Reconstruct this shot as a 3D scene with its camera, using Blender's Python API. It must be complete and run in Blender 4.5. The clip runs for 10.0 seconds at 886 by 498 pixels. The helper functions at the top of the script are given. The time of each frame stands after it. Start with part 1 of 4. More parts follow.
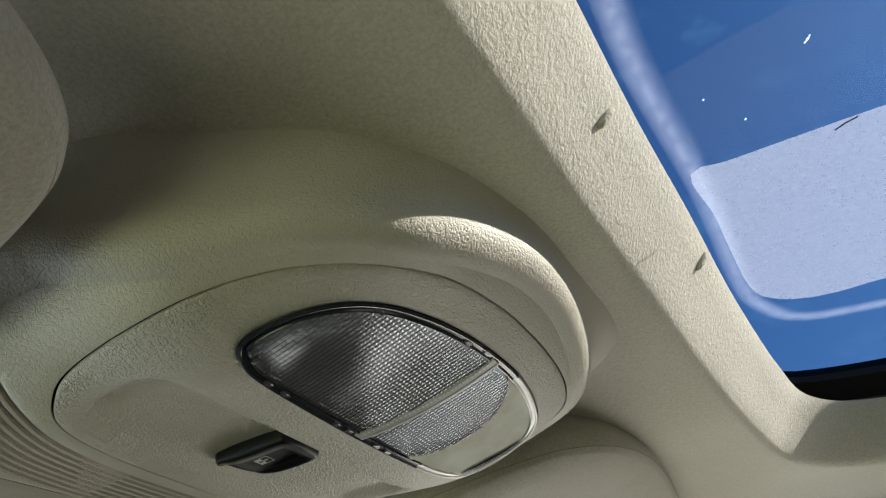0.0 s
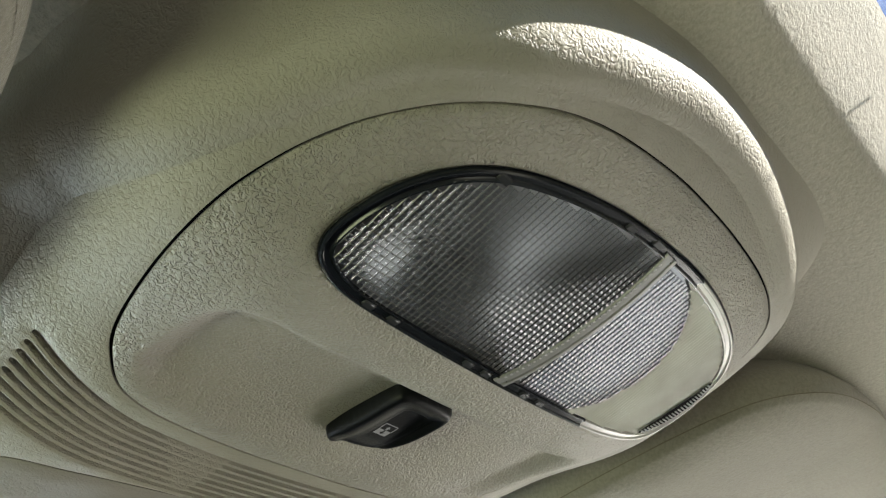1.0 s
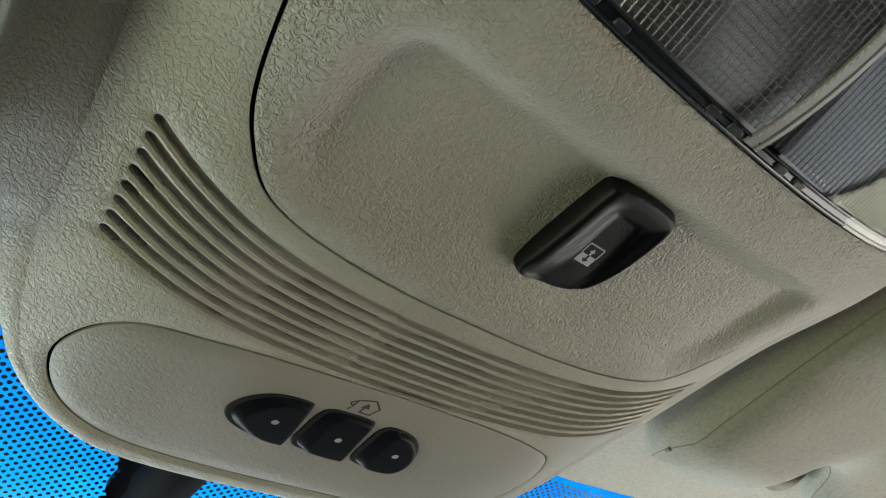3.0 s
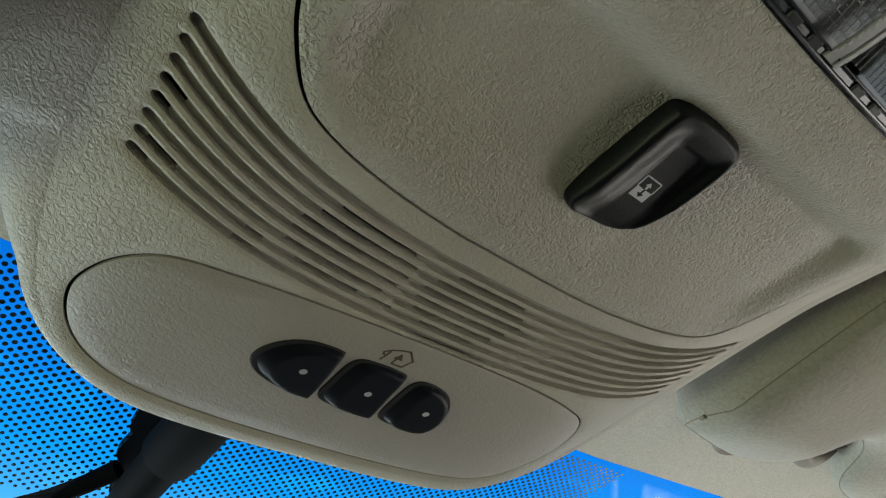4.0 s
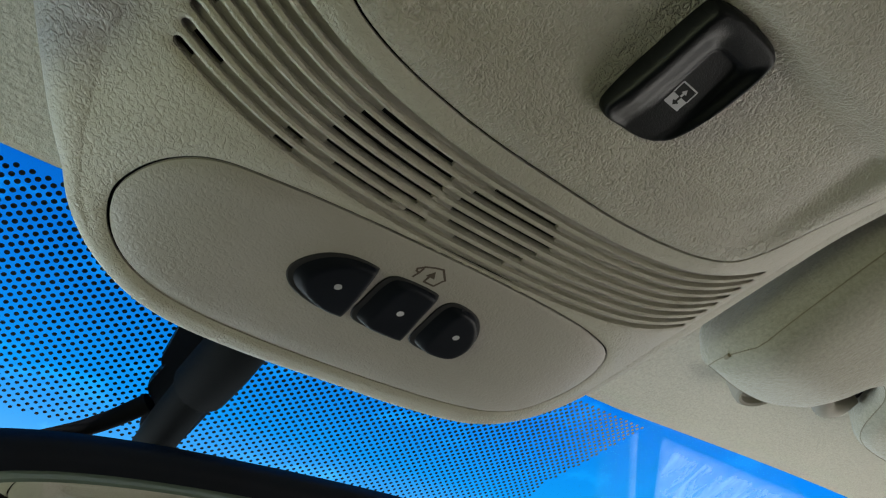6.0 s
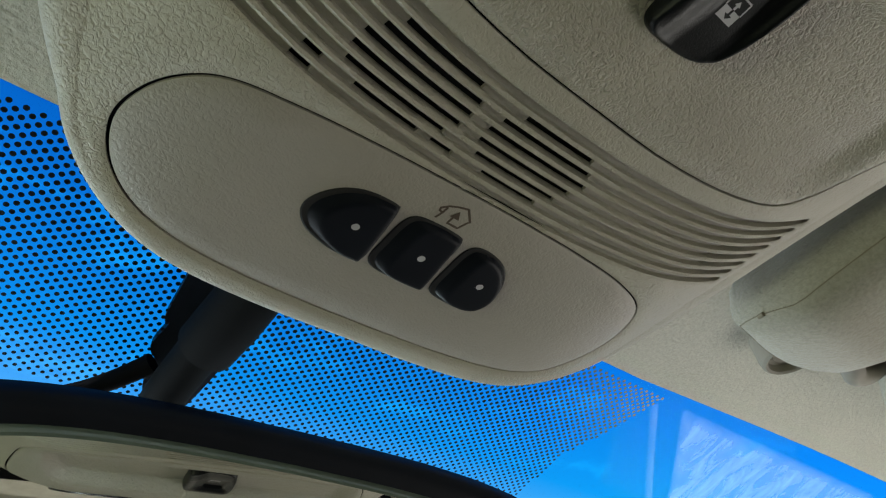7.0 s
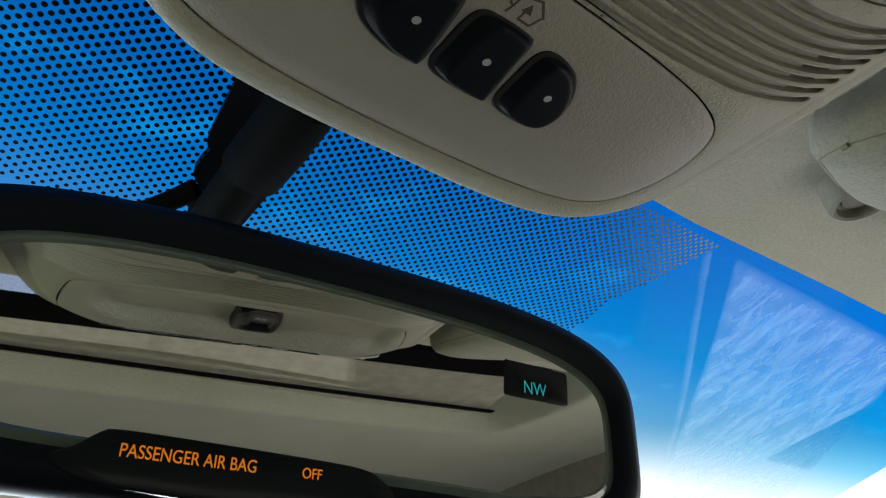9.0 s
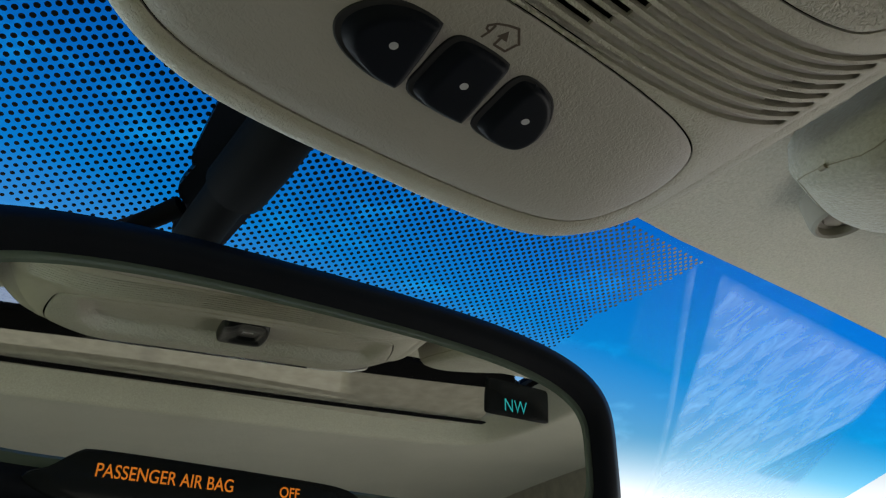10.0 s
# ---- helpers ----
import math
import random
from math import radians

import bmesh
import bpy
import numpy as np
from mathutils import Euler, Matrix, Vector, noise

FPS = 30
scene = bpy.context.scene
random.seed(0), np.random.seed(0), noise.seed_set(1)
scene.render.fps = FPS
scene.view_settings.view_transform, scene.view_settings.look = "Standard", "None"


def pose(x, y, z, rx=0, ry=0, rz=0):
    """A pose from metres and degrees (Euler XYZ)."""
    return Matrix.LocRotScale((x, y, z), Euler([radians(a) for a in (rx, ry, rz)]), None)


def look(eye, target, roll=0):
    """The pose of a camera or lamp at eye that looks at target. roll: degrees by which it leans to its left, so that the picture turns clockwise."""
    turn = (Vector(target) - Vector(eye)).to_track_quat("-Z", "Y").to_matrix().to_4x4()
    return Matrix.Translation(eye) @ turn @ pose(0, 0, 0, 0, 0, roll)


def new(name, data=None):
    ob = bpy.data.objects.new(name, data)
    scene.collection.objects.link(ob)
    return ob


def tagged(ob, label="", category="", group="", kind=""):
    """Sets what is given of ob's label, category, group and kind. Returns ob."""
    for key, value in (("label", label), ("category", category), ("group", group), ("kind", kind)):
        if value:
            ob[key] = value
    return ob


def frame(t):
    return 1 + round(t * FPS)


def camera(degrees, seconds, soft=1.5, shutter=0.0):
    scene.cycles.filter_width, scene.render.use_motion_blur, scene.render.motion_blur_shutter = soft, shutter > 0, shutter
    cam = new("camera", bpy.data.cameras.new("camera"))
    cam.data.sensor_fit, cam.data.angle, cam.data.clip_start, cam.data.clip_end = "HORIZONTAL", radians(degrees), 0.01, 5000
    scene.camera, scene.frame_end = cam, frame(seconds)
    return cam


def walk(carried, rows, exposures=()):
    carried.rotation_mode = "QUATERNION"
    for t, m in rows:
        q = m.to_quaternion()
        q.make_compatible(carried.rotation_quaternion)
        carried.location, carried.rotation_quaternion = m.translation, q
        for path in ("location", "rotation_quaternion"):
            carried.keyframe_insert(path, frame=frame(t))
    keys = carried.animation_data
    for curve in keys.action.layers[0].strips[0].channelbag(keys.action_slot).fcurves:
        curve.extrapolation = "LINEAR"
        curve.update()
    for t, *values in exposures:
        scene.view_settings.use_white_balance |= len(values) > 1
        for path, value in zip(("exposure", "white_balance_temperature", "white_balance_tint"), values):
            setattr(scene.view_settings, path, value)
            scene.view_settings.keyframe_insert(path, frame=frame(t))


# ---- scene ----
cam = camera(63.4, 10.0, 1.2)
METRES = 0.30
BASE = pose(-0.23271, -0.32858, 1.15638, 30.8718, -5.9003, -62.2167)
ROWS = [
    (0.0, 0.0, 0.0, 0.0, -0.0, 0.0, 0.0),
    (0.5, -0.0012, 0.1595, -0.1118, 6.05, 0.92, 4.48),
    (1.0, -0.0323, 0.2364, -0.1474, 9.76, 2.53, 7.32),
    (1.5, -0.0428, 0.2732, -0.1764, 12.36, 4.46, 9.41),
    (2.0, -0.0632, 0.317, -0.2307, 14.32, 5.77, 11.05),
    (2.5, -0.1589, 0.368, -0.3056, 16.02, 6.67, 11.77),
    (3.0, -0.2172, 0.3898, -0.3377, 16.45, 5.55, 13.54),
    (4.5, -0.3, 0.4241, -0.4004, 16.29, 5.46, 12.73),
    (5.0, -0.3119, 0.4151, -0.417, 17.35, 5.56, 12.66),
    (6.5, -0.3255, 0.4174, -0.4628, 16.8, 4.84, 12.67),
    (7.0, -0.3656, 0.4509, -0.4885, 17.07, 4.3, 12.62),
    (7.5, -0.416, 0.4731, -0.5399, 19.42, 2.09, 12.29),
    (8.0, -0.4296, 0.4833, -0.5453, 19.38, -2.28, 12.06),
    (8.5, -0.4212, 0.4913, -0.5461, 19.39, -4.21, 11.98),
    (9.0, -0.4237, 0.4869, -0.5383, 19.43, -5.31, 11.86),
    (9.5, -0.4141, 0.485, -0.5274, 19.21, -4.8, 11.69),
    (10.0, -0.4037, 0.4877, -0.5296, 19.11, -4.7, 11.57),
]
EXPOSURES = [(0.0, 0.86), (1.0, 1.25), (1.5, 1.34), (2.5, 1.66), (3.0, 1.06), (4.5, 0.73), (7.0, 0.70), (8.5, 0.28), (10.0, 0.18)]
walk(cam, [(t, BASE @ pose(METRES * x, METRES * y, METRES * z, 90 + pitch, roll, yaw)) for t, x, y, z, yaw, pitch, roll in ROWS], EXPOSURES)

# ---- world, sun and the light of the windows ----
SUN_ELEV, SUN_TURN = 42.0, 33.0   # degrees up; degrees to the car's right of straight behind
world = bpy.data.worlds.new("sky")
scene.world = world
world.use_nodes = True
wn = world.node_tree.nodes
sky = wn.new("ShaderNodeTexSky")
sky.sky_type, sky.sun_disc = "NISHITA", False
sky.sun_elevation, sky.sun_rotation = radians(SUN_ELEV), radians(180 - SUN_TURN)
sky.air_density, sky.dust_density, sky.ozone_density = 1.0, 2.8, 2.0
wn["Background"].inputs["Strength"].default_value = 0.15
# bright white haze low over the horizon, all round
way = wn.new("ShaderNodeSeparateXYZ")
world.node_tree.links.new(wn.new("ShaderNodeTexCoord").outputs["Generated"], way.inputs[0])
low = wn.new("ShaderNodeMapRange")
low.interpolation_type = "SMOOTHSTEP"
for key, value in (("From Min", 0.155), ("From Max", 0.055), ("To Min", 0.0), ("To Max", 1.0)):
    low.inputs[key].default_value = value
world.node_tree.links.new(way.outputs["Z"], low.inputs["Value"])
wisp = wn.new("ShaderNodeTexNoise")
wisp.inputs["Scale"].default_value, wisp.inputs["Detail"].default_value, wisp.inputs["Roughness"].default_value = 9.0, 7.0, 0.6
flat = wn.new("ShaderNodeMapping")
flat.inputs["Scale"].default_value = (1, 1, 2.6)
world.node_tree.links.new(wn["Texture Coordinate"].outputs["Generated"], flat.inputs["Vector"])
world.node_tree.links.new(flat.outputs[0], wisp.inputs["Vector"])
thin = wn.new("ShaderNodeMapRange")
for key, value in (("From Min", 0.56), ("From Max", 0.80), ("To Min", 0.0), ("To Max", 0.35)):
    thin.inputs[key].default_value = value
world.node_tree.links.new(wisp.outputs[0], thin.inputs["Value"])
both = wn.new("ShaderNodeMath")
both.operation = "MAXIMUM"
world.node_tree.links.new(low.outputs[0], both.inputs[0])
world.node_tree.links.new(thin.outputs[0], both.inputs[1])
hazy = wn.new("ShaderNodeMixRGB")
hazy.inputs[2].default_value = (7.2, 7.4, 7.6, 1)
world.node_tree.links.new(both.outputs[0], hazy.inputs[0])
world.node_tree.links.new(sky.outputs[0], hazy.inputs[1])
world.node_tree.links.new(hazy.outputs[0], wn["Background"].inputs["Color"])

sun_data = bpy.data.lights.new("sun", "SUN")
sun_data.energy, sun_data.angle, sun_data.color = 5.0, radians(0.5), (1.0, 0.95, 0.86)
sun = new("sun", sun_data)
to_sun = Vector((math.sin(radians(SUN_TURN)) * math.cos(radians(SUN_ELEV)), -math.cos(radians(SUN_TURN)) * math.cos(radians(SUN_ELEV)), math.sin(radians(SUN_ELEV))))
sun.matrix_world = look(to_sun * 10, (0, 0, 0))


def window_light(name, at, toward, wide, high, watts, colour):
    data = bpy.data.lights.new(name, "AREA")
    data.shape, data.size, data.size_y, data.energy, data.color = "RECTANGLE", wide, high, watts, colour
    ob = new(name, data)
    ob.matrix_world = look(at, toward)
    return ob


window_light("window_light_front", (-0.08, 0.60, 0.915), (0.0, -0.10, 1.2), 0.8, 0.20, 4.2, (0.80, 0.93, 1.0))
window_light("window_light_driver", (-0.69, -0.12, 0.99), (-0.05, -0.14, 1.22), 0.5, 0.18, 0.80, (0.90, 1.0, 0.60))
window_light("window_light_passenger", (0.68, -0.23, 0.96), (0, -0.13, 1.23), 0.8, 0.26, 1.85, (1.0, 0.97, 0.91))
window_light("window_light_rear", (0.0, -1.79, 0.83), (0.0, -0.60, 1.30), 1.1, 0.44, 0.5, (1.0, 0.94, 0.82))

# ---- materials ----


def nodes_of(name):
    mat = bpy.data.materials.new(name)
    mat.use_nodes = True
    nt = mat.node_tree
    return mat, nt, nt.nodes["Principled BSDF"]


def node(nt, kind, **inputs):
    n = nt.nodes.new(kind)
    for key, value in inputs.items():
        n.inputs[key].default_value = value
    return n


def coords(nt, space="Object"):
    return nt.nodes.new("ShaderNodeTexCoord").outputs[space]


def ramp(nt, source, low, high, dark, light):
    r = nt.nodes.new("ShaderNodeValToRGB")
    r.color_ramp.elements[0].position, r.color_ramp.elements[1].position = low, high
    r.color_ramp.elements[0].color, r.color_ramp.elements[1].color = (*dark, 1), (*light, 1)
    nt.links.new(source, r.inputs[0])
    return r.outputs[0]


def bump(nt, heights, shader):
    """Chains (height socket, strength, distance) into the shader's normal."""
    last = None
    for height, strength, distance in heights:
        b = node(nt, "ShaderNodeBump", Strength=strength, Distance=distance)
        nt.links.new(height, b.inputs["Height"])
        if last:
            nt.links.new(last, b.inputs["Normal"])
        last = b.outputs[0]
    nt.links.new(last, shader.inputs["Normal"])


def vinyl(name, dark, light, rough=0.52, grain=1.0):
    """Moulded beige plastic with a wrinkled leather grain."""
    mat, nt, sh = nodes_of(name)
    co = coords(nt)
    worm = node(nt, "ShaderNodeTexNoise", Scale=640.0, Detail=1.6, Roughness=0.5, Distortion=1.1)
    pebble = node(nt, "ShaderNodeTexNoise", Scale=1500.0, Detail=1.0, Roughness=0.5, Distortion=0.5)
    area = node(nt, "ShaderNodeTexNoise", Scale=70.0, Detail=2.0)
    for n in (worm, pebble, area):
        nt.links.new(co, n.inputs["Vector"])
    bent = node(nt, "ShaderNodeTexNoise", Scale=380.0, Detail=2.0)
    nt.links.new(co, bent.inputs["Vector"])
    shift = nt.nodes.new("ShaderNodeVectorMath")
    shift.operation = "MULTIPLY_ADD"
    shift.inputs[1].default_value = (0.0034, 0.0034, 0.0034)
    nt.links.new(bent.outputs["Color"], shift.inputs[0])
    nt.links.new(co, shift.inputs[2])
    net = node(nt, "ShaderNodeTexVoronoi", Scale=430.0)
    net.feature = "DISTANCE_TO_EDGE"
    nt.links.new(shift.outputs[0], net.inputs["Vector"])
    fold = nt.nodes.new("ShaderNodeMapRange")
    fold.interpolation_type = "SMOOTHSTEP"
    fold.inputs["From Min"].default_value, fold.inputs["From Max"].default_value = 0.0, 0.16
    nt.links.new(net.outputs["Distance"], fold.inputs["Value"])
    ridge = nt.nodes.new("ShaderNodeMapRange")
    ridge.interpolation_type = "SMOOTHSTEP"
    ridge.inputs["From Min"].default_value, ridge.inputs["From Max"].default_value = 0.34, 0.60
    nt.links.new(worm.outputs[0], ridge.inputs["Value"])
    crease = nt.nodes.new("ShaderNodeMapRange")
    crease.interpolation_type = "SMOOTHSTEP"
    crease.inputs["From Min"].default_value, crease.inputs["From Max"].default_value = 0.36, 0.54
    nt.links.new(pebble.outputs[0], crease.inputs["Value"])
    much = nt.nodes.new("ShaderNodeMapRange")
    for key, value in (("From Min", 0.35), ("From Max", 0.62), ("To Min", 0.70), ("To Max", 1.0)):
        much.inputs[key].default_value = value
    nt.links.new(area.outputs[0], much.inputs["Value"])
    wrinkle = nt.nodes.new("ShaderNodeMath")
    wrinkle.operation = "MULTIPLY"
    nt.links.new(ridge.outputs[0], wrinkle.inputs[0])
    nt.links.new(much.outputs[0], wrinkle.inputs[1])
    patch = node(nt, "ShaderNodeTexNoise", Scale=22.0, Detail=5.0, Roughness=0.6)
    nt.links.new(co, patch.inputs["Vector"])
    nt.links.new(ramp(nt, patch.outputs[0], 0.3, 0.7, dark, light), sh.inputs["Base Color"])
    sh.inputs["Roughness"].default_value = rough
    sh.inputs["Specular IOR Level"].default_value = 0.36
    bump(nt, [(wrinkle.outputs[0], 0.85 * grain, 0.00070), (crease.outputs[0], 0.34 * grain, 0.00022), (fold.outputs[0], 0.18 * grain, 0.00040), (patch.outputs[0], 0.12, 0.0006)], sh)
    return mat


def fabric(name, dark, light):
    """Brushed foam-backed headliner cloth."""
    mat, nt, sh = nodes_of(name)
    co = coords(nt)
    nap = node(nt, "ShaderNodeTexNoise", Scale=650.0, Detail=4.0, Roughness=0.7)
    clump = node(nt, "ShaderNodeTexNoise", Scale=330.0, Detail=3.0, Roughness=0.6)
    stain = node(nt, "ShaderNodeTexNoise", Scale=9.0, Detail=4.0)
    for n in (nap, clump, stain):
        nt.links.new(co, n.inputs["Vector"])
    base = ramp(nt, stain.outputs[0], 0.3, 0.7, dark, light)
    tuft = ramp(nt, nap.outputs[0], 0.32, 0.62, (0.72, 0.72, 0.72), (1.0, 1.0, 1.0))
    mix = nt.nodes.new("ShaderNodeMixRGB")
    mix.blend_type, mix.inputs[0].default_value = "MULTIPLY", 0.8
    nt.links.new(base, mix.inputs[1])
    nt.links.new(tuft, mix.inputs[2])
    nt.links.new(mix.outputs[0], sh.inputs["Base Color"])
    sh.inputs["Roughness"].default_value = 0.95
    sh.inputs["Specular IOR Level"].default_value = 0.1
    sh.inputs["Sheen Weight"].default_value = 0.25
    bump(nt, [(clump.outputs[0], 0.6, 0.0011), (nap.outputs[0], 0.9, 0.0006)], sh)
    return mat


def plain(name, colour, rough, metal=0.0, grain=0.0, scale=900.0, spread=0.12, spec=0.5):
    """Plastic, rubber or metal with faint mottling and, with grain, a fine pebble relief."""
    mat, nt, sh = nodes_of(name)
    co = coords(nt)
    n = node(nt, "ShaderNodeTexNoise", Scale=60.0, Detail=4.0)
    nt.links.new(co, n.inputs["Vector"])
    nt.links.new(ramp(nt, n.outputs[0], 0.3, 0.7, [c * (1 - spread) for c in colour], [min(1, c * (1 + spread)) for c in colour]), sh.inputs["Base Color"])
    sh.inputs["Roughness"].default_value, sh.inputs["Metallic"].default_value = rough, metal
    sh.inputs["Specular IOR Level"].default_value = spec
    if grain:
        g = node(nt, "ShaderNodeTexNoise", Scale=scale, Detail=2.0)
        nt.links.new(co, g.inputs["Vector"])
        bump(nt, [(g.outputs[0], grain, 0.0002)], sh)
    return mat


def clear(name, tint, gloss, rough):
    """Thin see-through sheet: tinted light passes, a share is mirrored."""
    mat = bpy.data.materials.new(name)
    mat.use_nodes = True
    nt = mat.node_tree
    nt.nodes.remove(nt.nodes["Principled BSDF"])
    thru = node(nt, "ShaderNodeBsdfTransparent", Color=(*tint, 1))
    glint = node(nt, "ShaderNodeBsdfGlossy", Roughness=rough)
    mix = node(nt, "ShaderNodeMixShader", Fac=gloss)
    nt.links.new(thru.outputs[0], mix.inputs[1])
    nt.links.new(glint.outputs[0], mix.inputs[2])
    nt.links.new(mix.outputs[0], nt.nodes["Material Output"].inputs[0])
    return mat


def film_of(name, colour, most, scale, stretch, soft_edge=False, least=0.55):
    """A thin pale veil with streaks, laid on a pane."""
    mat = bpy.data.materials.new(name)
    mat.use_nodes = True
    nt = mat.node_tree
    nt.nodes.remove(nt.nodes["Principled BSDF"])
    co = coords(nt)
    m = nt.nodes.new("ShaderNodeMapping")
    m.inputs["Scale"].default_value = stretch
    nt.links.new(co, m.inputs["Vector"])
    a = node(nt, "ShaderNodeTexNoise", Scale=scale, Detail=6.0, Roughness=0.65, Distortion=0.6)
    nt.links.new(m.outputs[0], a.inputs["Vector"])
    share = nt.nodes.new("ShaderNodeMapRange")
    for key, value in (("From Min", 0.25), ("From Max", 0.8), ("To Min", most * least), ("To Max", most)):
        share.inputs[key].default_value = value
    nt.links.new(a.outputs[0], share.inputs["Value"])
    veil = node(nt, "ShaderNodeBsdfTranslucent", Color=(*colour, 1))
    thru = node(nt, "ShaderNodeBsdfTransparent")
    mix = nt.nodes.new("ShaderNodeMixShader")
    amount = share.outputs[0]
    if soft_edge:
        thin = nt.nodes.new("ShaderNodeAttribute")
        thin.attribute_name = "thickness"
        times = nt.nodes.new("ShaderNodeMath")
        times.operation = "MULTIPLY"
        nt.links.new(amount, times.inputs[0])
        nt.links.new(thin.outputs["Fac"], times.inputs[1])
        amount = times.outputs[0]
    nt.links.new(amount, mix.inputs[0])
    nt.links.new(thru.outputs[0], mix.inputs[1])
    nt.links.new(veil.outputs[0], mix.inputs[2])
    nt.links.new(mix.outputs[0], nt.nodes["Material Output"].inputs[0])
    return mat


def glow(name, colour, strength):
    mat, nt, sh = nodes_of(name)
    sh.inputs["Base Color"].default_value = (*colour, 1)
    sh.inputs["Emission Color"].default_value, sh.inputs["Emission Strength"].default_value = (*colour, 1), strength
    return mat


VINYL = vinyl("beige_vinyl", (0.345, 0.328, 0.270), (0.398, 0.378, 0.310), 0.55, 0.50)
VINYL_LID = vinyl("beige_vinyl_lid", (0.347, 0.331, 0.275), (0.402, 0.383, 0.317), 0.42, 1.0)
VINYL_FINE = vinyl("beige_vinyl_fine", (0.305, 0.284, 0.252), (0.336, 0.314, 0.280), 0.50, 0.27)
CLOTH = fabric("headliner_cloth", (0.436, 0.415, 0.340), (0.494, 0.472, 0.388))
VISOR_CLOTH = fabric("visor_cloth", (0.315, 0.298, 0.243), (0.362, 0.343, 0.279))
BEIGE_DARK = plain("taupe_plastic", (0.20, 0.185, 0.15), 0.6, grain=0.15, spec=0.3)
BLACK = plain("black_plastic", (0.005, 0.0058, 0.007), 0.36, grain=0.45, scale=2200, spec=0.17)
BLACK_SOFT = plain("black_rubberised_plastic", (0.005, 0.0065, 0.011), 0.5, grain=0.10, scale=1600, spec=0.12)
STEM_BLACK = plain("dull_black_plastic", (0.004, 0.0044, 0.005), 0.75, grain=0.35, scale=1200, spec=0.05)
BLACK_DEEP = plain("deep_black", (0.006, 0.006, 0.007), 0.9, spec=0.02)
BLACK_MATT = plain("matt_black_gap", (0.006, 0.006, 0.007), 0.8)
WHITE_INK = plain("white_ink", (0.42, 0.42, 0.45), 0.5)
BROWN_INK = plain("dark_brown_ink", (0.07, 0.05, 0.035), 0.6)
FRIT = plain("black_ceramic_frit", (0.004, 0.004, 0.008), 0.35)
LENS = clear("clear_ribbed_plastic", (0.74, 0.765, 0.785), 0.17, 0.10)
RIDGE = clear("clear_moulded_ridges", (0.66, 0.69, 0.72), 0.50, 0.26)
DISH = plain("silvered_reflector", (0.25, 0.25, 0.25), 0.32, 0.97)
MIRROR = plain("mirror_silver", (0.91, 0.92, 0.88), 0.012, 1.0, spread=0.01)
EDGE_GLASS = plain("greenish_glass_edge", (0.10, 0.13, 0.11), 0.12, spec=0.8)
DISPLAY = plain("smoked_display", (0.006, 0.008, 0.010), 0.25, spec=0.25)
AMBER = glow("amber_lit_letters", (1.0, 0.28, 0.02), 0.27)
CYAN = glow("cyan_lit_letters", (0.03, 0.60, 0.62), 0.24)
SCREEN = clear("blue_shaded_windscreen", (0.035, 0.53, 1.0), 0.002, 0.05)


def shade_band(mat):
    """The blue shade band along the top of the glass thins out to clear glass lower down."""
    nt = mat.node_tree
    split = nt.nodes.new("ShaderNodeSeparateXYZ")
    nt.links.new(coords(nt), split.inputs[0])
    run = node(nt, "ShaderNodeMapRange", **{"From Min": 0.06, "From Max": 0.30})
    nt.links.new(split.outputs["Y"], run.inputs["Value"])
    r = nt.nodes.new("ShaderNodeValToRGB")
    r.color_ramp.elements[0].color = (0.006, 0.36, 0.95, 1)
    r.color_ramp.elements[1].color = (0.97, 0.99, 1.0, 1)
    r.color_ramp.elements[1].position = 0.78
    e = r.color_ramp.elements.new(0.31)
    e.color = (0.010, 0.53, 1.0, 1)
    e = r.color_ramp.elements.new(0.53)
    e.color = (0.27, 0.72, 1.0, 1)
    nt.links.new(run.outputs[0], r.inputs[0])
    nt.links.new(r.outputs[0], nt.nodes["Transparent BSDF"].inputs["Color"])


shade_band(SCREEN)
ROOF_GLASS = clear("blue_tinted_roof_glass", (0.068, 0.160, 0.30), 0.004, 0.0)
VEIL = film_of("pale_veil", (0.50, 0.54, 0.62), 0.48, 260.0, (1, 1, 1), False, 0.70)
STREAKS = film_of("pale_streaks", (0.74, 0.93, 1.0), 0.60, 34.0, (2.0, 0.8, 0.8), True, 0.05)
FLECK = film_of("white_fleck", (0.95, 0.97, 1.0), 1.0, 90.0, (1, 1, 1), False, 1.0)
THREAD = plain("seam_thread_brown", (0.20, 0.175, 0.125), 0.8)
DOOR_TRIM = plain("taupe_door_trim", (0.05, 0.047, 0.041), 0.6, grain=0.3)
FLOOR = plain("dark_carpet", (0.03, 0.029, 0.027), 0.95, grain=0.6, scale=300)
TRIM = plain("beige_trim", (0.22, 0.20, 0.165), 0.7, grain=0.2)
DASH = plain("grey_padded_dash", (0.12, 0.122, 0.125), 0.6, grain=0.3)
GROUND = plain("pale_dry_grass", (0.11, 0.105, 0.06), 0.95, spread=0.3)

# ---- mesh helpers (console pieces are given in millimetres) ----


def finish(name, verts, faces, material, parent=None, label="", smooth=True, angle=38):
    me = bpy.data.meshes.new(name)
    me.from_pydata([tuple(v) for v in verts], [], faces)
    me.materials.append(material)
    if smooth:
        me.polygons.foreach_set("use_smooth", [True] * len(me.polygons))
        me.set_sharp_from_angle(angle=radians(angle))
    me.update()
    ob = new(name, me)
    if parent:
        ob.parent = parent
    return tagged(ob, label)


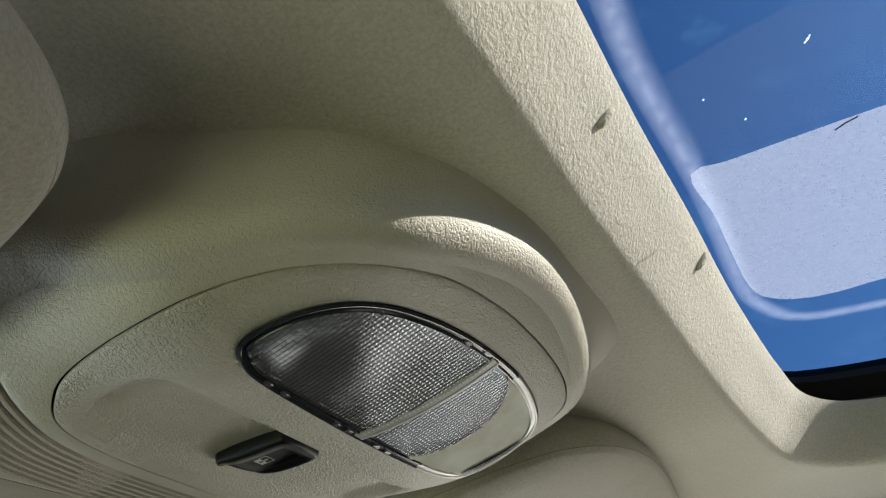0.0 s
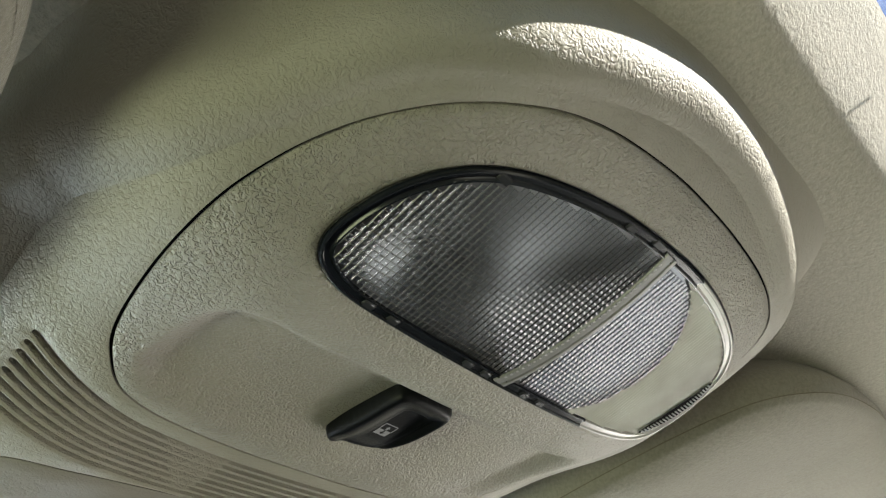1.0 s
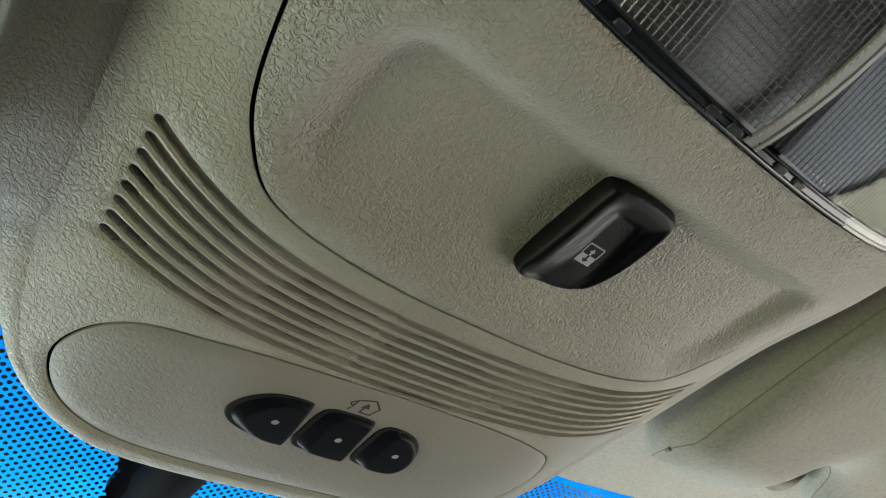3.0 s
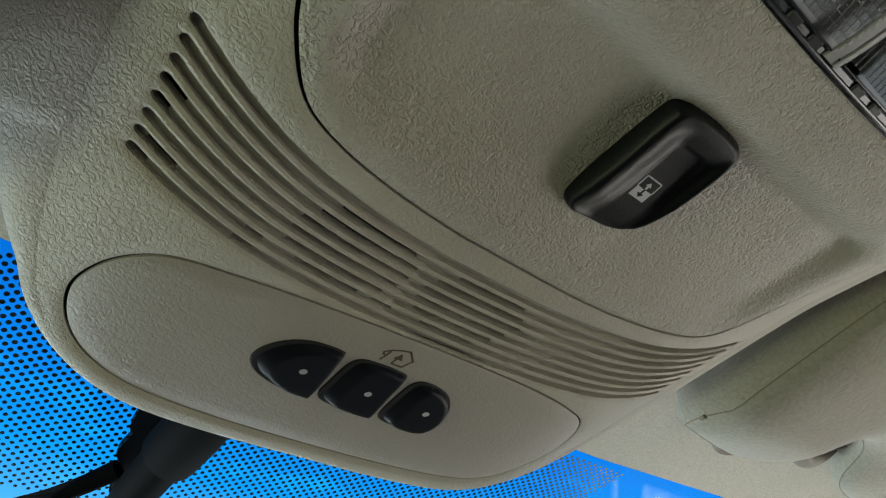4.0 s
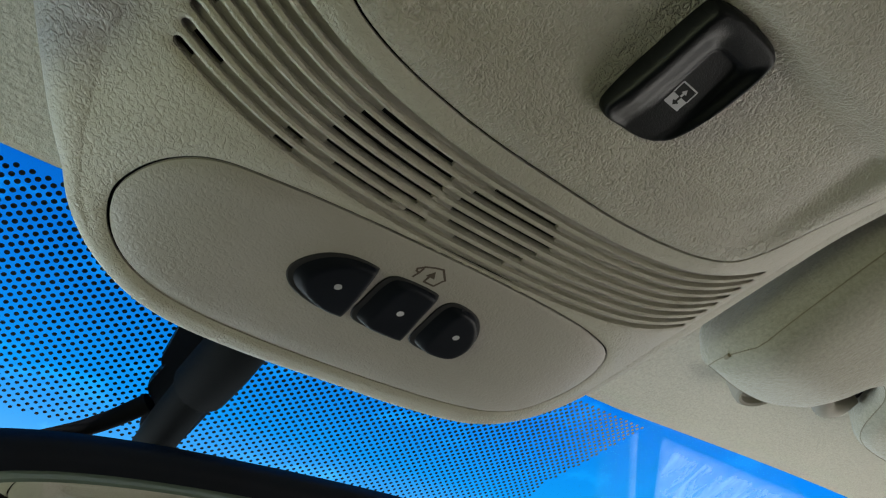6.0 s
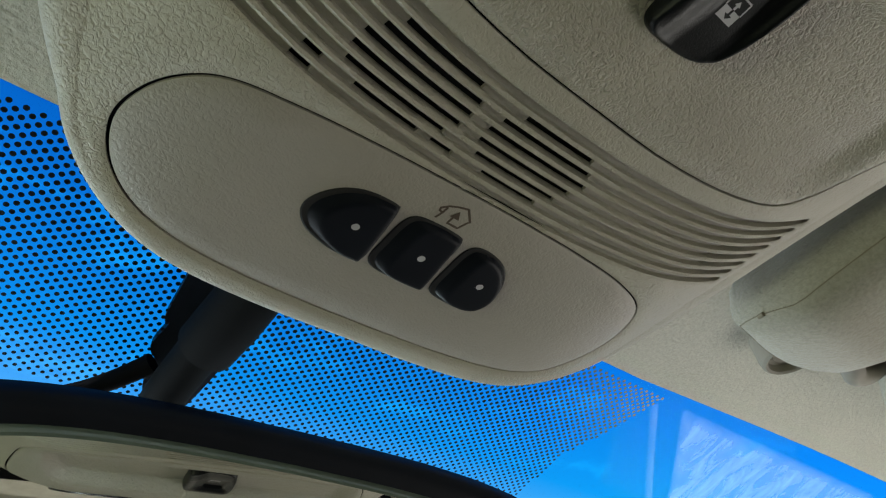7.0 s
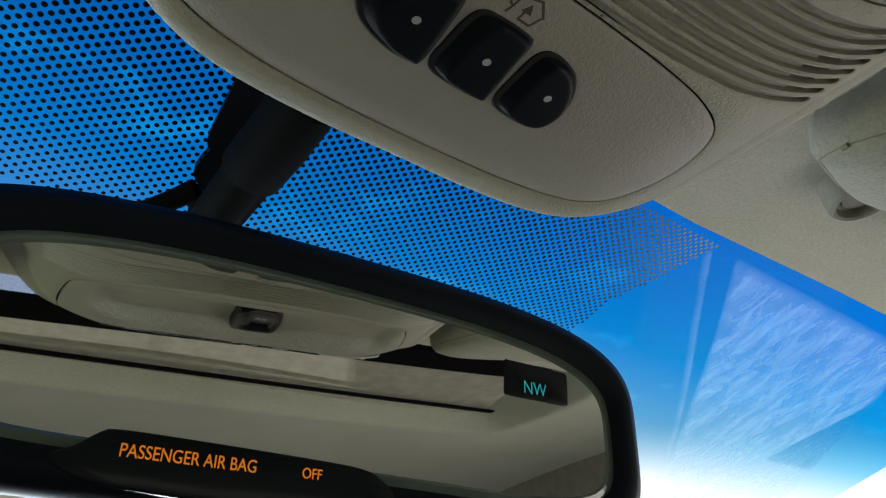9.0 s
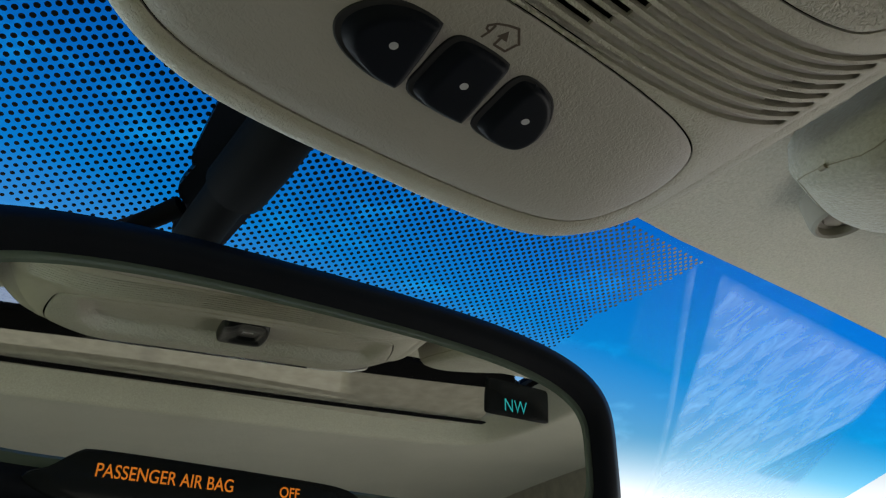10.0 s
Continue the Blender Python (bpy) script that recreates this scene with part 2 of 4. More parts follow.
def part(name, bm, material, parent=None, label="", angle=38):
    me = bpy.data.meshes.new(name)
    bmesh.ops.recalc_face_normals(bm, faces=bm.faces)
    bm.to_mesh(me)
    bm.free()
    me.materials.append(material)
    me.polygons.foreach_set("use_smooth", [True] * len(me.polygons))
    me.set_sharp_from_angle(angle=radians(angle))
    ob = new(name, me)
    if parent:
        ob.parent = parent
    return tagged(ob, label)


def thing(name, m, label, category, group="", kind=""):
    ob = new(name)
    ob.empty_display_size = 0.02
    ob.matrix_world = m
    return tagged(ob, label, category, group, kind)


def rounded(points, n=160, closed=True):
    """A smooth curve through the points, resampled to even steps."""
    p = np.array(points, float)
    if closed:
        p = np.vstack([p[-1], p, p[0], p[1]])
    else:
        p = np.vstack([2 * p[0] - p[1], p, 2 * p[-1] - p[-2]])
    out = []
    for i in range(1, len(p) - 2):
        for t in np.linspace(0, 1, 24, endpoint=False):
            a, b, c, d = p[i - 1], p[i], p[i + 1], p[i + 2]
            out.append(0.5 * (2 * b + (c - a) * t + (2 * a - 5 * b + 4 * c - d) * t * t + (3 * b - a - 3 * c + d) * t ** 3))
    if not closed:
        out.append(p[-2])
    out = np.array(out)
    ends = np.vstack([out, out[:1]]) if closed else out
    along = np.concatenate([[0], np.cumsum(np.linalg.norm(np.diff(ends, axis=0), axis=1))])
    want = np.linspace(0, along[-1], n, endpoint=not closed)
    return np.stack([np.interp(want, along, ends[:, k]) for k in range(p.shape[1])], 1)


def both_sides(half, middle, n=200):
    """Mirrors a half outline (from the front centre round to the rear centre) about x = middle."""
    half = [(a, b) for a, b in half]
    left = [(-a, b) for a, b in reversed(half[1:-1])]
    return rounded([(middle + a, b) for a, b in half + left], n)


def grow(loop, by):
    """Moves a closed loop outwards (by < 0: inwards); by may differ from point to point."""
    by = np.asarray(by, float)
    by = by[:, None] if by.ndim else by
    nxt, prv = np.roll(loop, -1, 0), np.roll(loop, 1, 0)
    t = nxt - prv
    nrm = np.stack([t[:, 1], -t[:, 0]], 1) / np.linalg.norm(t, axis=1)[:, None]
    area = 0.5 * np.sum(loop[:, 0] * nxt[:, 1] - nxt[:, 0] * loop[:, 1])
    return loop + nrm * (by if area > 0 else -by)


def inside(points, loop):
    x, y = points[:, 0], points[:, 1]
    odd = np.zeros(len(points), bool)
    for (x0, y0), (x1, y1) in zip(loop, np.roll(loop, -1, 0)):
        cross = (y0 > y) != (y1 > y)
        if cross.any():
            odd ^= cross & (x < (x1 - x0) * (y - y0) / ((y1 - y0) or 1e-12) + x0)
    return odd


def sheet(outer, holes, height, step, deep, lip=0.35, extra=(), lips=None, ringed=None):
    """A curved sheet over the outline with holes through it; its rims turn upwards by deep. Returns verts and faces."""
    from mathutils.geometry import delaunay_2d_cdt
    loops = [outer, *holes]
    lo, hi = outer.min(0), outer.max(0)
    gx, gy = np.meshgrid(np.arange(lo[0], hi[0], step), np.arange(lo[1], hi[1], step))
    gx = gx + 0.5 * step * (np.arange(gx.shape[0]) % 2)[:, None]
    grid = np.stack([gx.ravel(), gy.ravel()], 1)
    rim = np.vstack(loops)
    near = grow(outer, -1.2 * step * 0.5)
    rings = [near] + [grow(h, 1.2 * step * 0.5) for h in holes[:ringed]] + list(extra)
    grid = grid[inside(grid, outer)]
    for h in holes:
        grid = grid[~inside(grid, h)]
    everything = np.vstack([rim] + rings)
    keep = []
    for i in range(0, len(grid), 400):
        d = np.linalg.norm(grid[i:i + 400, None] - everything[None], axis=2).min(1)
        keep.append(d > step * 0.55)
    grid = grid[np.concatenate(keep)]
    ring_pts = np.vstack(rings)
    d = np.concatenate([np.linalg.norm(ring_pts[i:i + 400, None] - rim[None], axis=2).min(1) for i in range(0, len(ring_pts), 400)])
    ring_pts = ring_pts[(d > step * 0.2) & inside(ring_pts, outer)]
    pts = np.vstack([rim, ring_pts, grid])
    edges, at = [], 0
    for loop in loops:
        edges += [(at + i, at + (i + 1) % len(loop)) for i in range(len(loop))]
        at += len(loop)
    v2, _, tris, origin, _, _ = delaunay_2d_cdt([Vector(p) for p in pts], edges, [], 0, 1e-7)
    v2 = np.array([tuple(v) for v in v2])
    tris = [t for t in tris if len(t) == 3]
    mid = np.array([v2[list(t)].mean(0) for t in tris])
    ok = inside(mid, outer)
    for h in holes:
        ok &= ~inside(mid, h)
    faces = [tuple(reversed(t)) for t, k in zip(tris, ok) if k]
    z = height(v2[:, 0], v2[:, 1])
    raise_by = np.concatenate([np.full(len(l), q) for l, q in zip(loops, lips or [lip] * len(loops))])
    border = np.array([max([raise_by[i] for i in src if i < len(rim)], default=0.0) for src in origin])
    z = z + border
    verts = [(p[0], p[1], h) for p, h in zip(v2, z)]
    where = {}
    for i, src in enumerate(origin):
        for s in src:
            where[s] = i
    if deep:
        at = 0
        for loop in loops:
            idx = [where[at + i] for i in range(len(loop))]
            at += len(loop)
            base = len(verts)
            for i in idx:
                verts.append((verts[i][0], verts[i][1], verts[i][2] + deep))
            n = len(idx)
            faces += [(idx[i], idx[(i + 1) % n], base + (i + 1) % n, base + i) for i in range(n)]
    return verts, faces


def mm(verts):
    return [(v[0] * 0.001, v[1] * 0.001, v[2] * 0.001) for v in verts]


def tube(path, radius, sides=12):
    """A round bar along a path; radius may be a list. Returns a bmesh."""
    bm = bmesh.new()
    path = [Vector(p) for p in path]
    rr = radius if isinstance(radius, (list, tuple)) else [radius] * len(path)
    rings, up = [], Vector((0.3, 0.2, 1)).normalized()
    for i, p in enumerate(path):
        d = (path[min(i + 1, len(path) - 1)] - path[max(i - 1, 0)]).normalized()
        side = d.cross(up).normalized()
        other = side.cross(d)
        rings.append([bm.verts.new(p + (side * math.cos(a) + other * math.sin(a)) * rr[i]) for a in np.linspace(0, 2 * math.pi, sides, endpoint=False)])
    for a, b in zip(rings, rings[1:]):
        for i in range(sides):
            bm.faces.new((a[i], a[(i + 1) % sides], b[(i + 1) % sides], b[i]))
    bm.faces.new(rings[0]), bm.faces.new(list(reversed(rings[-1])))
    return bm


def box(lo, hi, bevel=0.0, segments=2):
    bm = bmesh.new()
    bmesh.ops.create_cube(bm, size=1.0)
    lo, hi = Vector(lo), Vector(hi)
    for v in bm.verts:
        v.co = Vector([(l + h) / 2 + c * (h - l) for l, h, c in zip(lo, hi, v.co)])
    if bevel:
        bmesh.ops.bevel(bm, geom=list(bm.edges), offset=bevel, segments=segments, affect="EDGES", profile=0.5)
    return bm


def stacked(loops, close=True):
    """A solid skin over rings of equal length (arrays of x, y, z)."""
    bm = bmesh.new()
    rings = [[bm.verts.new(tuple(p)) for p in loop] for loop in loops]
    n = len(rings[0])
    for a, b in zip(rings, rings[1:]):
        for i in range(n):
            bm.faces.new((a[i], a[(i + 1) % n], b[(i + 1) % n], b[i]))
    if close:
        bm.faces.new(rings[0]), bm.faces.new(list(reversed(rings[-1])))
    return bm


def lettering(name, text, size, m, material, parent, bold=-0.010):
    cu = bpy.data.curves.new(name, "FONT")
    cu.body, cu.size, cu.extrude, cu.offset = text, size, 0.00005, bold * size
    tmp = new("letters", cu)
    dg = bpy.context.evaluated_depsgraph_get()
    me = bpy.data.meshes.new_from_object(tmp.evaluated_get(dg))
    bpy.data.objects.remove(tmp)
    bpy.data.curves.remove(cu)
    me.name = name
    me.transform(m)
    me.materials.clear()
    me.materials.append(material)
    ob = new(name, me)
    ob.parent = parent
    return ob


# ---- cabin shell ----
def roof_height(x, y):
    """Underside of the headliner, metres."""
    s = np.maximum(0.062 - y, 0)
    return 1.236 + 0.225 * (1 - np.exp(-s / 0.7)) - 0.10 * np.maximum(np.abs(x) - 0.30, 0) ** 2


OPEN = both_sides([(0, -0.2755), (0.08, -0.2765), (0.166, -0.2765), (0.25, -0.279), (0.30, -0.282), (0.355, -0.288), (0.388, -0.306), (0.404, -0.336), (0.411, -0.38), (0.409, -0.47),
                   (0.388, -0.535), (0.30, -0.556), (0.15, -0.562), (0, -0.564)], 0.0, 220)
OPEN[:, 1] += 0.0017 * (OPEN[:, 1] > -0.33) - 0.058 * OPEN[:, 0]


def near_loop(x, y, loop):
    p = np.stack([x, y], 1)
    seg = np.vstack([loop, (loop + np.roll(loop, -1, 0)) / 2])
    return np.concatenate([np.linalg.norm(p[i:i + 500, None] - seg[None], axis=2).min(1) for i in range(0, len(p), 500)])


def headliner_height(x, y):
    d = near_loop(x, y, OPEN)
    u = 1 - d / 0.0185
    return roof_height(x, y) + np.where(d < 0.06, 0.021 * (u + np.sqrt(u * u + 0.010)) - 0.0002, 0.0)



def build_headliner():
    front = [(x, 0.0608 - 0.045 * max(0.0, abs(x) - 0.2)) for x in np.linspace(-0.62, 0.62, 60)]
    right = [(0.62, y) for y in np.linspace(0.03, -1.78, 60)]
    back = [(x, -1.80) for x in np.linspace(0.62, -0.62, 40)]
    left = [(-0.62, y) for y in np.linspace(-1.78, 0.03, 60)]
    outer = np.array(front + right + back + left)
    rings = [grow(OPEN, d) for d in (0.002, 0.005, 0.009, 0.013, 0.017, 0.020, 0.023, 0.026, 0.029, 0.034, 0.044, 0.054, 0.066)]
    v, f = sheet(outer, [OPEN], headliner_height, 0.018, 0.003, 0.0, rings)
    tagged(finish("ceiling", v, f, CLOTH, angle=60), "beige brushed cloth headliner with a sunroof opening", "headliner", kind="structure")


build_headliner()


def build_lip_tab(x, y, turn):
    """A small fold of cloth standing off the rolled lip of the sunroof opening."""
    z = float(headliner_height(np.array([x]), np.array([y]))[0])
    root = thing("cloth_tab", pose(x, y, z, 114, 0, turn), "small fold of beige headliner cloth on the sunroof lip", "cloth tab", "folds on the sunroof lip")
    rings = []
    for k in np.linspace(-1, 1, 13):
        w = math.sqrt(max(0.0, 1 - k * k)) + 0.04
        a = np.linspace(0, 2 * math.pi, 14, endpoint=False)
        rings.append(np.column_stack([0.0022 * w * np.cos(a) + 0.0016 * k, np.full(14, 0.0072 * k), 0.0024 * w * np.sin(a)]))
    part("fold", stacked(rings), CLOTH, root, angle=70)


build_lip_tab(-0.0225, -0.2672, 14)
build_lip_tab(0.1110, -0.2784, 10)


def slab(name, lo, hi, material, label, category="wall"):
    ob = part(name, box(lo, hi, 0.004, 1), material)
    return tagged(ob, label, category, kind="structure")


slab("floor", (-0.78, -1.86, -0.04), (0.78, 0.86, 0.0), FLOOR, "dark carpeted cabin floor", "floor")
for sx, wall in ((-1, "wall_west"), (1, "wall_east")):
    xs = sorted((sx * 0.70, sx * 0.76))
    slab(wall, (xs[0], -1.80, 0.0), (xs[1], 0.80, 0.80), DOOR_TRIM, "plain taupe door trim below the side windows")
    # unseen filler walls, added to narrow the side openings and block light
    for ys in ((-1.80, -0.38), (0.62, 0.72)) if sx < 0 else ((-1.80, -0.55),):
        slab("trim", (xs[0], ys[0], 0.80), (xs[1], ys[1], 1.215), TRIM, "plain beige unseen filler wall limiting the side window light", "trim")
    xr = sorted((sx * 0.60, sx * 0.76))
    for y0, y1, top in ((-1.80, -0.72, 1.47), (-0.72, -0.26, 1.43), (-0.26, 0.06, 1.31)):
        slab("trim", (xr[0], y0, 1.17 if sx < 0 else 1.12), (xr[1], y1, top), TRIM, "plain beige roof rail above the side windows", "trim")
slab("wall_south", (-0.76, -1.86, 0.0), (0.76, -1.80, 0.58), DOOR_TRIM, "plain taupe tailgate below the rear window")
slab("wall_south", (-0.76, -1.86, 1.08), (0.76, -1.80, 1.42), TRIM, "plain beige panel above the rear window")
for lo, hi in ((-0.76, -0.60), (0.60, 0.76), (-0.02, 0.02)):
    slab("trim", (lo, -1.85, 0.58), (hi, -1.81, 1.08), TRIM, "plain rear window pillar", "trim")
slab("wall_north", (-0.76, 0.80, 0.0), (0.76, 0.86, 0.82), plain("dark_dash", (0.05, 0.048, 0.045), 0.7), "plain dark front wall below the windscreen")


def build_dashboard():
    """The dash under the windscreen: a padded top that rolls over towards the seats."""
    side = [(0.79, 0.80), (0.70, 0.825), (0.55, 0.82), (0.40, 0.805), (0.31, 0.785), (0.27, 0.755), (0.26, 0.70), (0.30, 0.55), (0.36, 0.40)]
    path = rounded(side, 40, False)
    v, f = [], []
    for x in np.linspace(-0.69, 0.69, 30):
        v += [(x, y, z - 0.02 * (x / 0.69) ** 4) for y, z in path]
    f = [(i * 40 + j, i * 40 + j + 1, (i + 1) * 40 + j + 1, (i + 1) * 40 + j) for i in range(29) for j in range(39)]
    tagged(finish("dashboard", v, f, DASH), "plain grey padded dashboard under the windscreen", "dashboard", kind="structure")


build_dashboard()


# ---- windscreen ----
SLOPE = math.tan(radians(30))


def screen_z(y):
    return 1.207 - (y - 0.116) * SLOPE


def build_windscreen():
    corners = [(x, y, screen_z(y)) for x, y in ((-0.70, 0.040), (-0.70, 0.82), (0.70, 0.82), (0.70, 0.040))]
    pane = finish("window_1", corners, [(0, 1, 2, 3)], SCREEN, smooth=False)
    pane.visible_shadow = False
    tagged(pane, "blue-shaded windscreen glass sloping forward", "windscreen", kind="structure")
    vs, fs = [], []
    for i in range(-98, 99):
        for j in range(-6, 50):
            if (i + j) % 2:
                continue
            x, s = -0.0004 + i * 0.0025, j * 0.00185
            y = 0.0765 + s * math.cos(radians(30))
            reach = 0.236 - min(0.032, 0.55 * max(0.0, y - 0.058)) - 0.12 * max(0.0, y - 0.10)
            if abs(x) > reach or y < 0.052:
                continue
            r = 0.00107 - 0.00040 * min(1.0, max(0.0, (y - 0.09) / 0.11)) - 0.00003 * min(1.0, abs(x) / 0.2)
            b = len(vs)
            for a in np.linspace(0, 2 * math.pi, 8, endpoint=False):
                dx, ds = r * math.cos(a), r * math.sin(a)
                yy = y + ds * math.cos(radians(30))
                vs.append((x + dx, yy, screen_z(yy) - 0.0006))
            fs.append(tuple(range(b, b + 8)))
    dots = finish("shade_dots", vs, fs, FRIT, smooth=False)
    tagged(dots, "black ceramic dots printed on the windscreen behind the mirror", "printed dots", kind="stuff")
    # whitish streaked patch: bounded by an arc on the inner side
    arc = rounded([(0.248, 0.0665), (0.272, 0.088), (0.303, 0.116), (0.346, 0.159), (0.399, 0.212), (0.47, 0.285)], 60, False)
    out = rounded([(0.66, 0.285), (0.611, 0.219), (0.574, 0.162), (0.531, 0.102), (0.507, 0.0665)], 60, False)
    loop = np.vstack([arc, out])
    v, f = sheet(loop, [], lambda x, y: screen_z(y) - 0.0010, 0.004, 0.0, 0.0)
    veil = finish("pale_patch", v, f, STREAKS)
    pts = np.array(v)[:, :2]
    d = np.minimum(near_loop(pts[:, 0], pts[:, 1], arc) / 0.004, near_loop(pts[:, 0], pts[:, 1], out) / 0.008)
    d = np.minimum(d, (pts[:, 1] - 0.066) / 0.008)
    fade = veil.data.attributes.new("thickness", "FLOAT", "POINT")
    fade.data.foreach_set("value", np.clip(d, 0, 1).astype(np.float32))
    # a thin pale streak beside the patch
    line = rounded([(0.2295, 0.0690), (0.274, 0.1056), (0.341, 0.1600), (0.400, 0.2150), (0.46, 0.285)], 60, False)
    t = np.gradient(line, axis=0)
    nrm = np.stack([-t[:, 1], t[:, 0]], 1) / np.linalg.norm(t, axis=1)[:, None]
    rows = [line + nrm * w for w in (0.0, 0.0016, 0.006)]
    v = [(p[0], p[1], screen_z(p[1]) - 0.0010) for row in rows for p in row]
    streak = finish("thin_streak", v, [(k * 60 + i, k * 60 + i + 1, (k + 1) * 60 + i + 1, (k + 1) * 60 + i) for k in range(2) for i in range(59)], STREAKS)
    edge = streak.data.attributes.new("thickness", "FLOAT", "POINT")
    edge.data.foreach_set("value", np.repeat(np.array([0.0, 0.55, 0.0], np.float32), 60))
    streak.visible_shadow = False
    tagged(streak, "thin pale streak beside the patch on the windscreen", "streak", kind="structure")
    veil.visible_shadow = False
    tagged(veil, "whitish streaked patch on the windscreen glass", "frost patch", kind="structure")


build_windscreen()


# ---- sunroof ----
def roof_glass_z(y):
    return 1.39 - 0.12 * y


def build_sunroof():
    root = thing("sunroof", pose(0, 0, 0), "tilted-shut sunroof with blue-tinted glass and a black frame above the headliner", "sunroof")
    inner = both_sides([(0, -0.240), (0.2, -0.246), (0.36, -0.258), (0.44, -0.276), (0.466, -0.32), (0.468, -0.45), (0.46, -0.70), (0.40, -0.748), (0.2, -0.755), (0, -0.757)], 0.0, 160)
    outer = grow(inner, 0.06)
    v, f = sheet(outer, [inner], lambda x, y: roof_glass_z(y) - 0.006, 0.02, 0.012, 0.0)
    finish("frame", v, f, BLACK_MATT, root, "black sunroof frame")
    v, f = sheet(grow(inner, 0.02), [], lambda x, y: roof_glass_z(y), 0.03, 0.0, 0.0)
    g = finish("glass_pane", v, f, ROOF_GLASS, root, "blue-tinted glass")
    g.visible_shadow = False
    # reflection of the edge moulding, put in as a pale veil band
    band_in = both_sides([(0, -0.268), (0.136, -0.279), (0.262, -0.283), (0.305, -0.293), (0.335, -0.317), (0.341, -0.375), (0.34, -0.60), (0.32, -0.68), (0.25, -0.70), (0, -0.702)], 0.0, 160)
    v, f = sheet(grow(band_in, 0.008), [grow(band_in, -0.010)], lambda x, y: roof_glass_z(y) - 0.002, 0.005, 0.0, 0.0, [band_in, grow(band_in, 0.004), grow(band_in, -0.005)])
    s = finish("edge_reflection", v, f, film_of("pale_edge_reflection", (0.62, 0.70, 0.88), 0.30, 20.0, (1, 1, 1), True, 0.92), root, "pale rounded band for the edge moulding's reflection on the glass")
    pts = np.array(v)
    fade = s.data.attributes.new("thickness", "FLOAT", "POINT")
    fade.data.foreach_set("value", np.clip(1 - near_loop(pts[:, 0], pts[:, 1], band_in) / 0.0085, 0, 1).astype(np.float32))
    s.visible_shadow = False
    patch = rounded([(0.118, -0.276), (0.165, -0.281), (0.206, -0.283), (0.262, -0.287), (0.288, -0.296), (0.302, -0.318), (0.304, -0.345), (0.299, -0.375), (0.295, -0.45), (0.292, -0.60), (0.29, -0.68),
                     (0.20, -0.685), (0.095, -0.685), (0.098, -0.60), (0.104, -0.45), (0.108, -0.377), (0.115, -0.301)], 140)
    for flip in (1, -1):
        loop = patch * np.array([flip, 1.0])
        v, f = sheet(loop if flip > 0 else loop[::-1], [], lambda x, y: roof_glass_z(y) - 0.003, 0.012, 0.0, 0.0)
        s = finish("pale_patch", v, f, VEIL, root, "pale mottled veil on the glass")
        s.visible_shadow = False
    # white flecks and a hair on the glass
    for x, y, r in ((0.0430, -0.3445, 0.0012), (0.0446, -0.3432, 0.0008), (0.0412, -0.3455, 0.0006), (0.0602, -0.2943, 0.0007), (0.0846, -0.3111, 0.0008)):
        bm = bmesh.new()
        bm.faces.new([bm.verts.new((x + r * k * math.cos(a), y + 0.6 * r * math.sin(a) + 0.5 * r * k * math.cos(a), roof_glass_z(y) - 0.0035)) for a, k in zip(np.linspace(0, 2 * math.pi, 9, endpoint=False), (1, 0.7, 1.1, 0.6, 1, 0.8, 1.2, 0.7, 0.9))])
        part("fleck", bm, FLECK, root, "small white fleck")
    part("hair", tube([(0.1150, -0.3521, roof_glass_z(-0.352) - 0.004), (0.1116, -0.3575, roof_glass_z(-0.3575) - 0.004), (0.1095, -0.3632, roof_glass_z(-0.363) - 0.004)], 0.0004, 6), BLACK_MATT, root, "short dark hair")
    # sliding shade drawn forward under the rear of the glass
    v, f = sheet(rounded([(-0.39, -0.437), (-0.2, -0.431), (0.0, -0.424), (0.2, -0.416), (0.36, -0.410), (0.385, -0.43), (0.37, -0.452), (0, -0.464), (-0.39, -0.476), (-0.40, -0.45)], 120), [], lambda x, y: 1.396 + 0 * x, 0.012, 0.008, 0.0)
    finish("shade_edge", v, f, BLACK_DEEP, root, "black front edge of the sliding shade")
    v, f = sheet(np.array([(x, -0.453) for x in np.linspace(-0.40, 0.40, 30)] + [(x, -0.76) for x in np.linspace(0.40, -0.40, 30)]), [], lambda x, y: 1.3985 + 0.002 * np.cos(x * 9), 0.03, 0.004, 0.0)
    finish("sliding_shade", v, f, plain("beige_glossy_shade", (0.42, 0.39, 0.33), 0.06, spec=1.0), root, "smooth beige sliding shade")
    # thin black strip behind the sliding panel
    v, f = sheet(rounded([(-0.39, -0.512), (-0.2, -0.524), (0, -0.533), (0.2, -0.541), (0.40, -0.545), (0.405, -0.552), (0.2, -0.5495), (0, -0.5425), (-0.2, -0.534), (-0.395, -0.520)], 120), [], lambda x, y: 1.3905 + 0 * x, 0.006, 0.002, 0.0)
    finish("rear_strip", v, f, BLACK_DEEP, root, "thin dark strip behind the sliding shade")
    # closed outer roof skin round the glass
    rim = np.array([(-0.72, 0.030), (0.72, 0.030), (0.72, -1.86), (-0.72, -1.86)])
    rim = np.vstack([np.linspace(a, b, 20, endpoint=False) for a, b in zip(rim, np.roll(rim, -1, 0))])
    v, f = sheet(rim, [grow(inner, 0.02)], lambda x, y: np.minimum(np.minimum(roof_glass_z(y), 1.46) + 0.004, roof_height(x, y) + 0.006 + np.clip((0.03 - y) / 0.22, 0, 1) * 0.13), 0.04, 0.0, 0.0)
    tagged(finish("roof", v, f, TRIM), "plain roof skin above the headliner", "roof", kind="structure")


build_sunroof()

# ---- overhead console ----
CON = pose(0, 0, 1.2, -16, 0, 0)
MID = 4.0


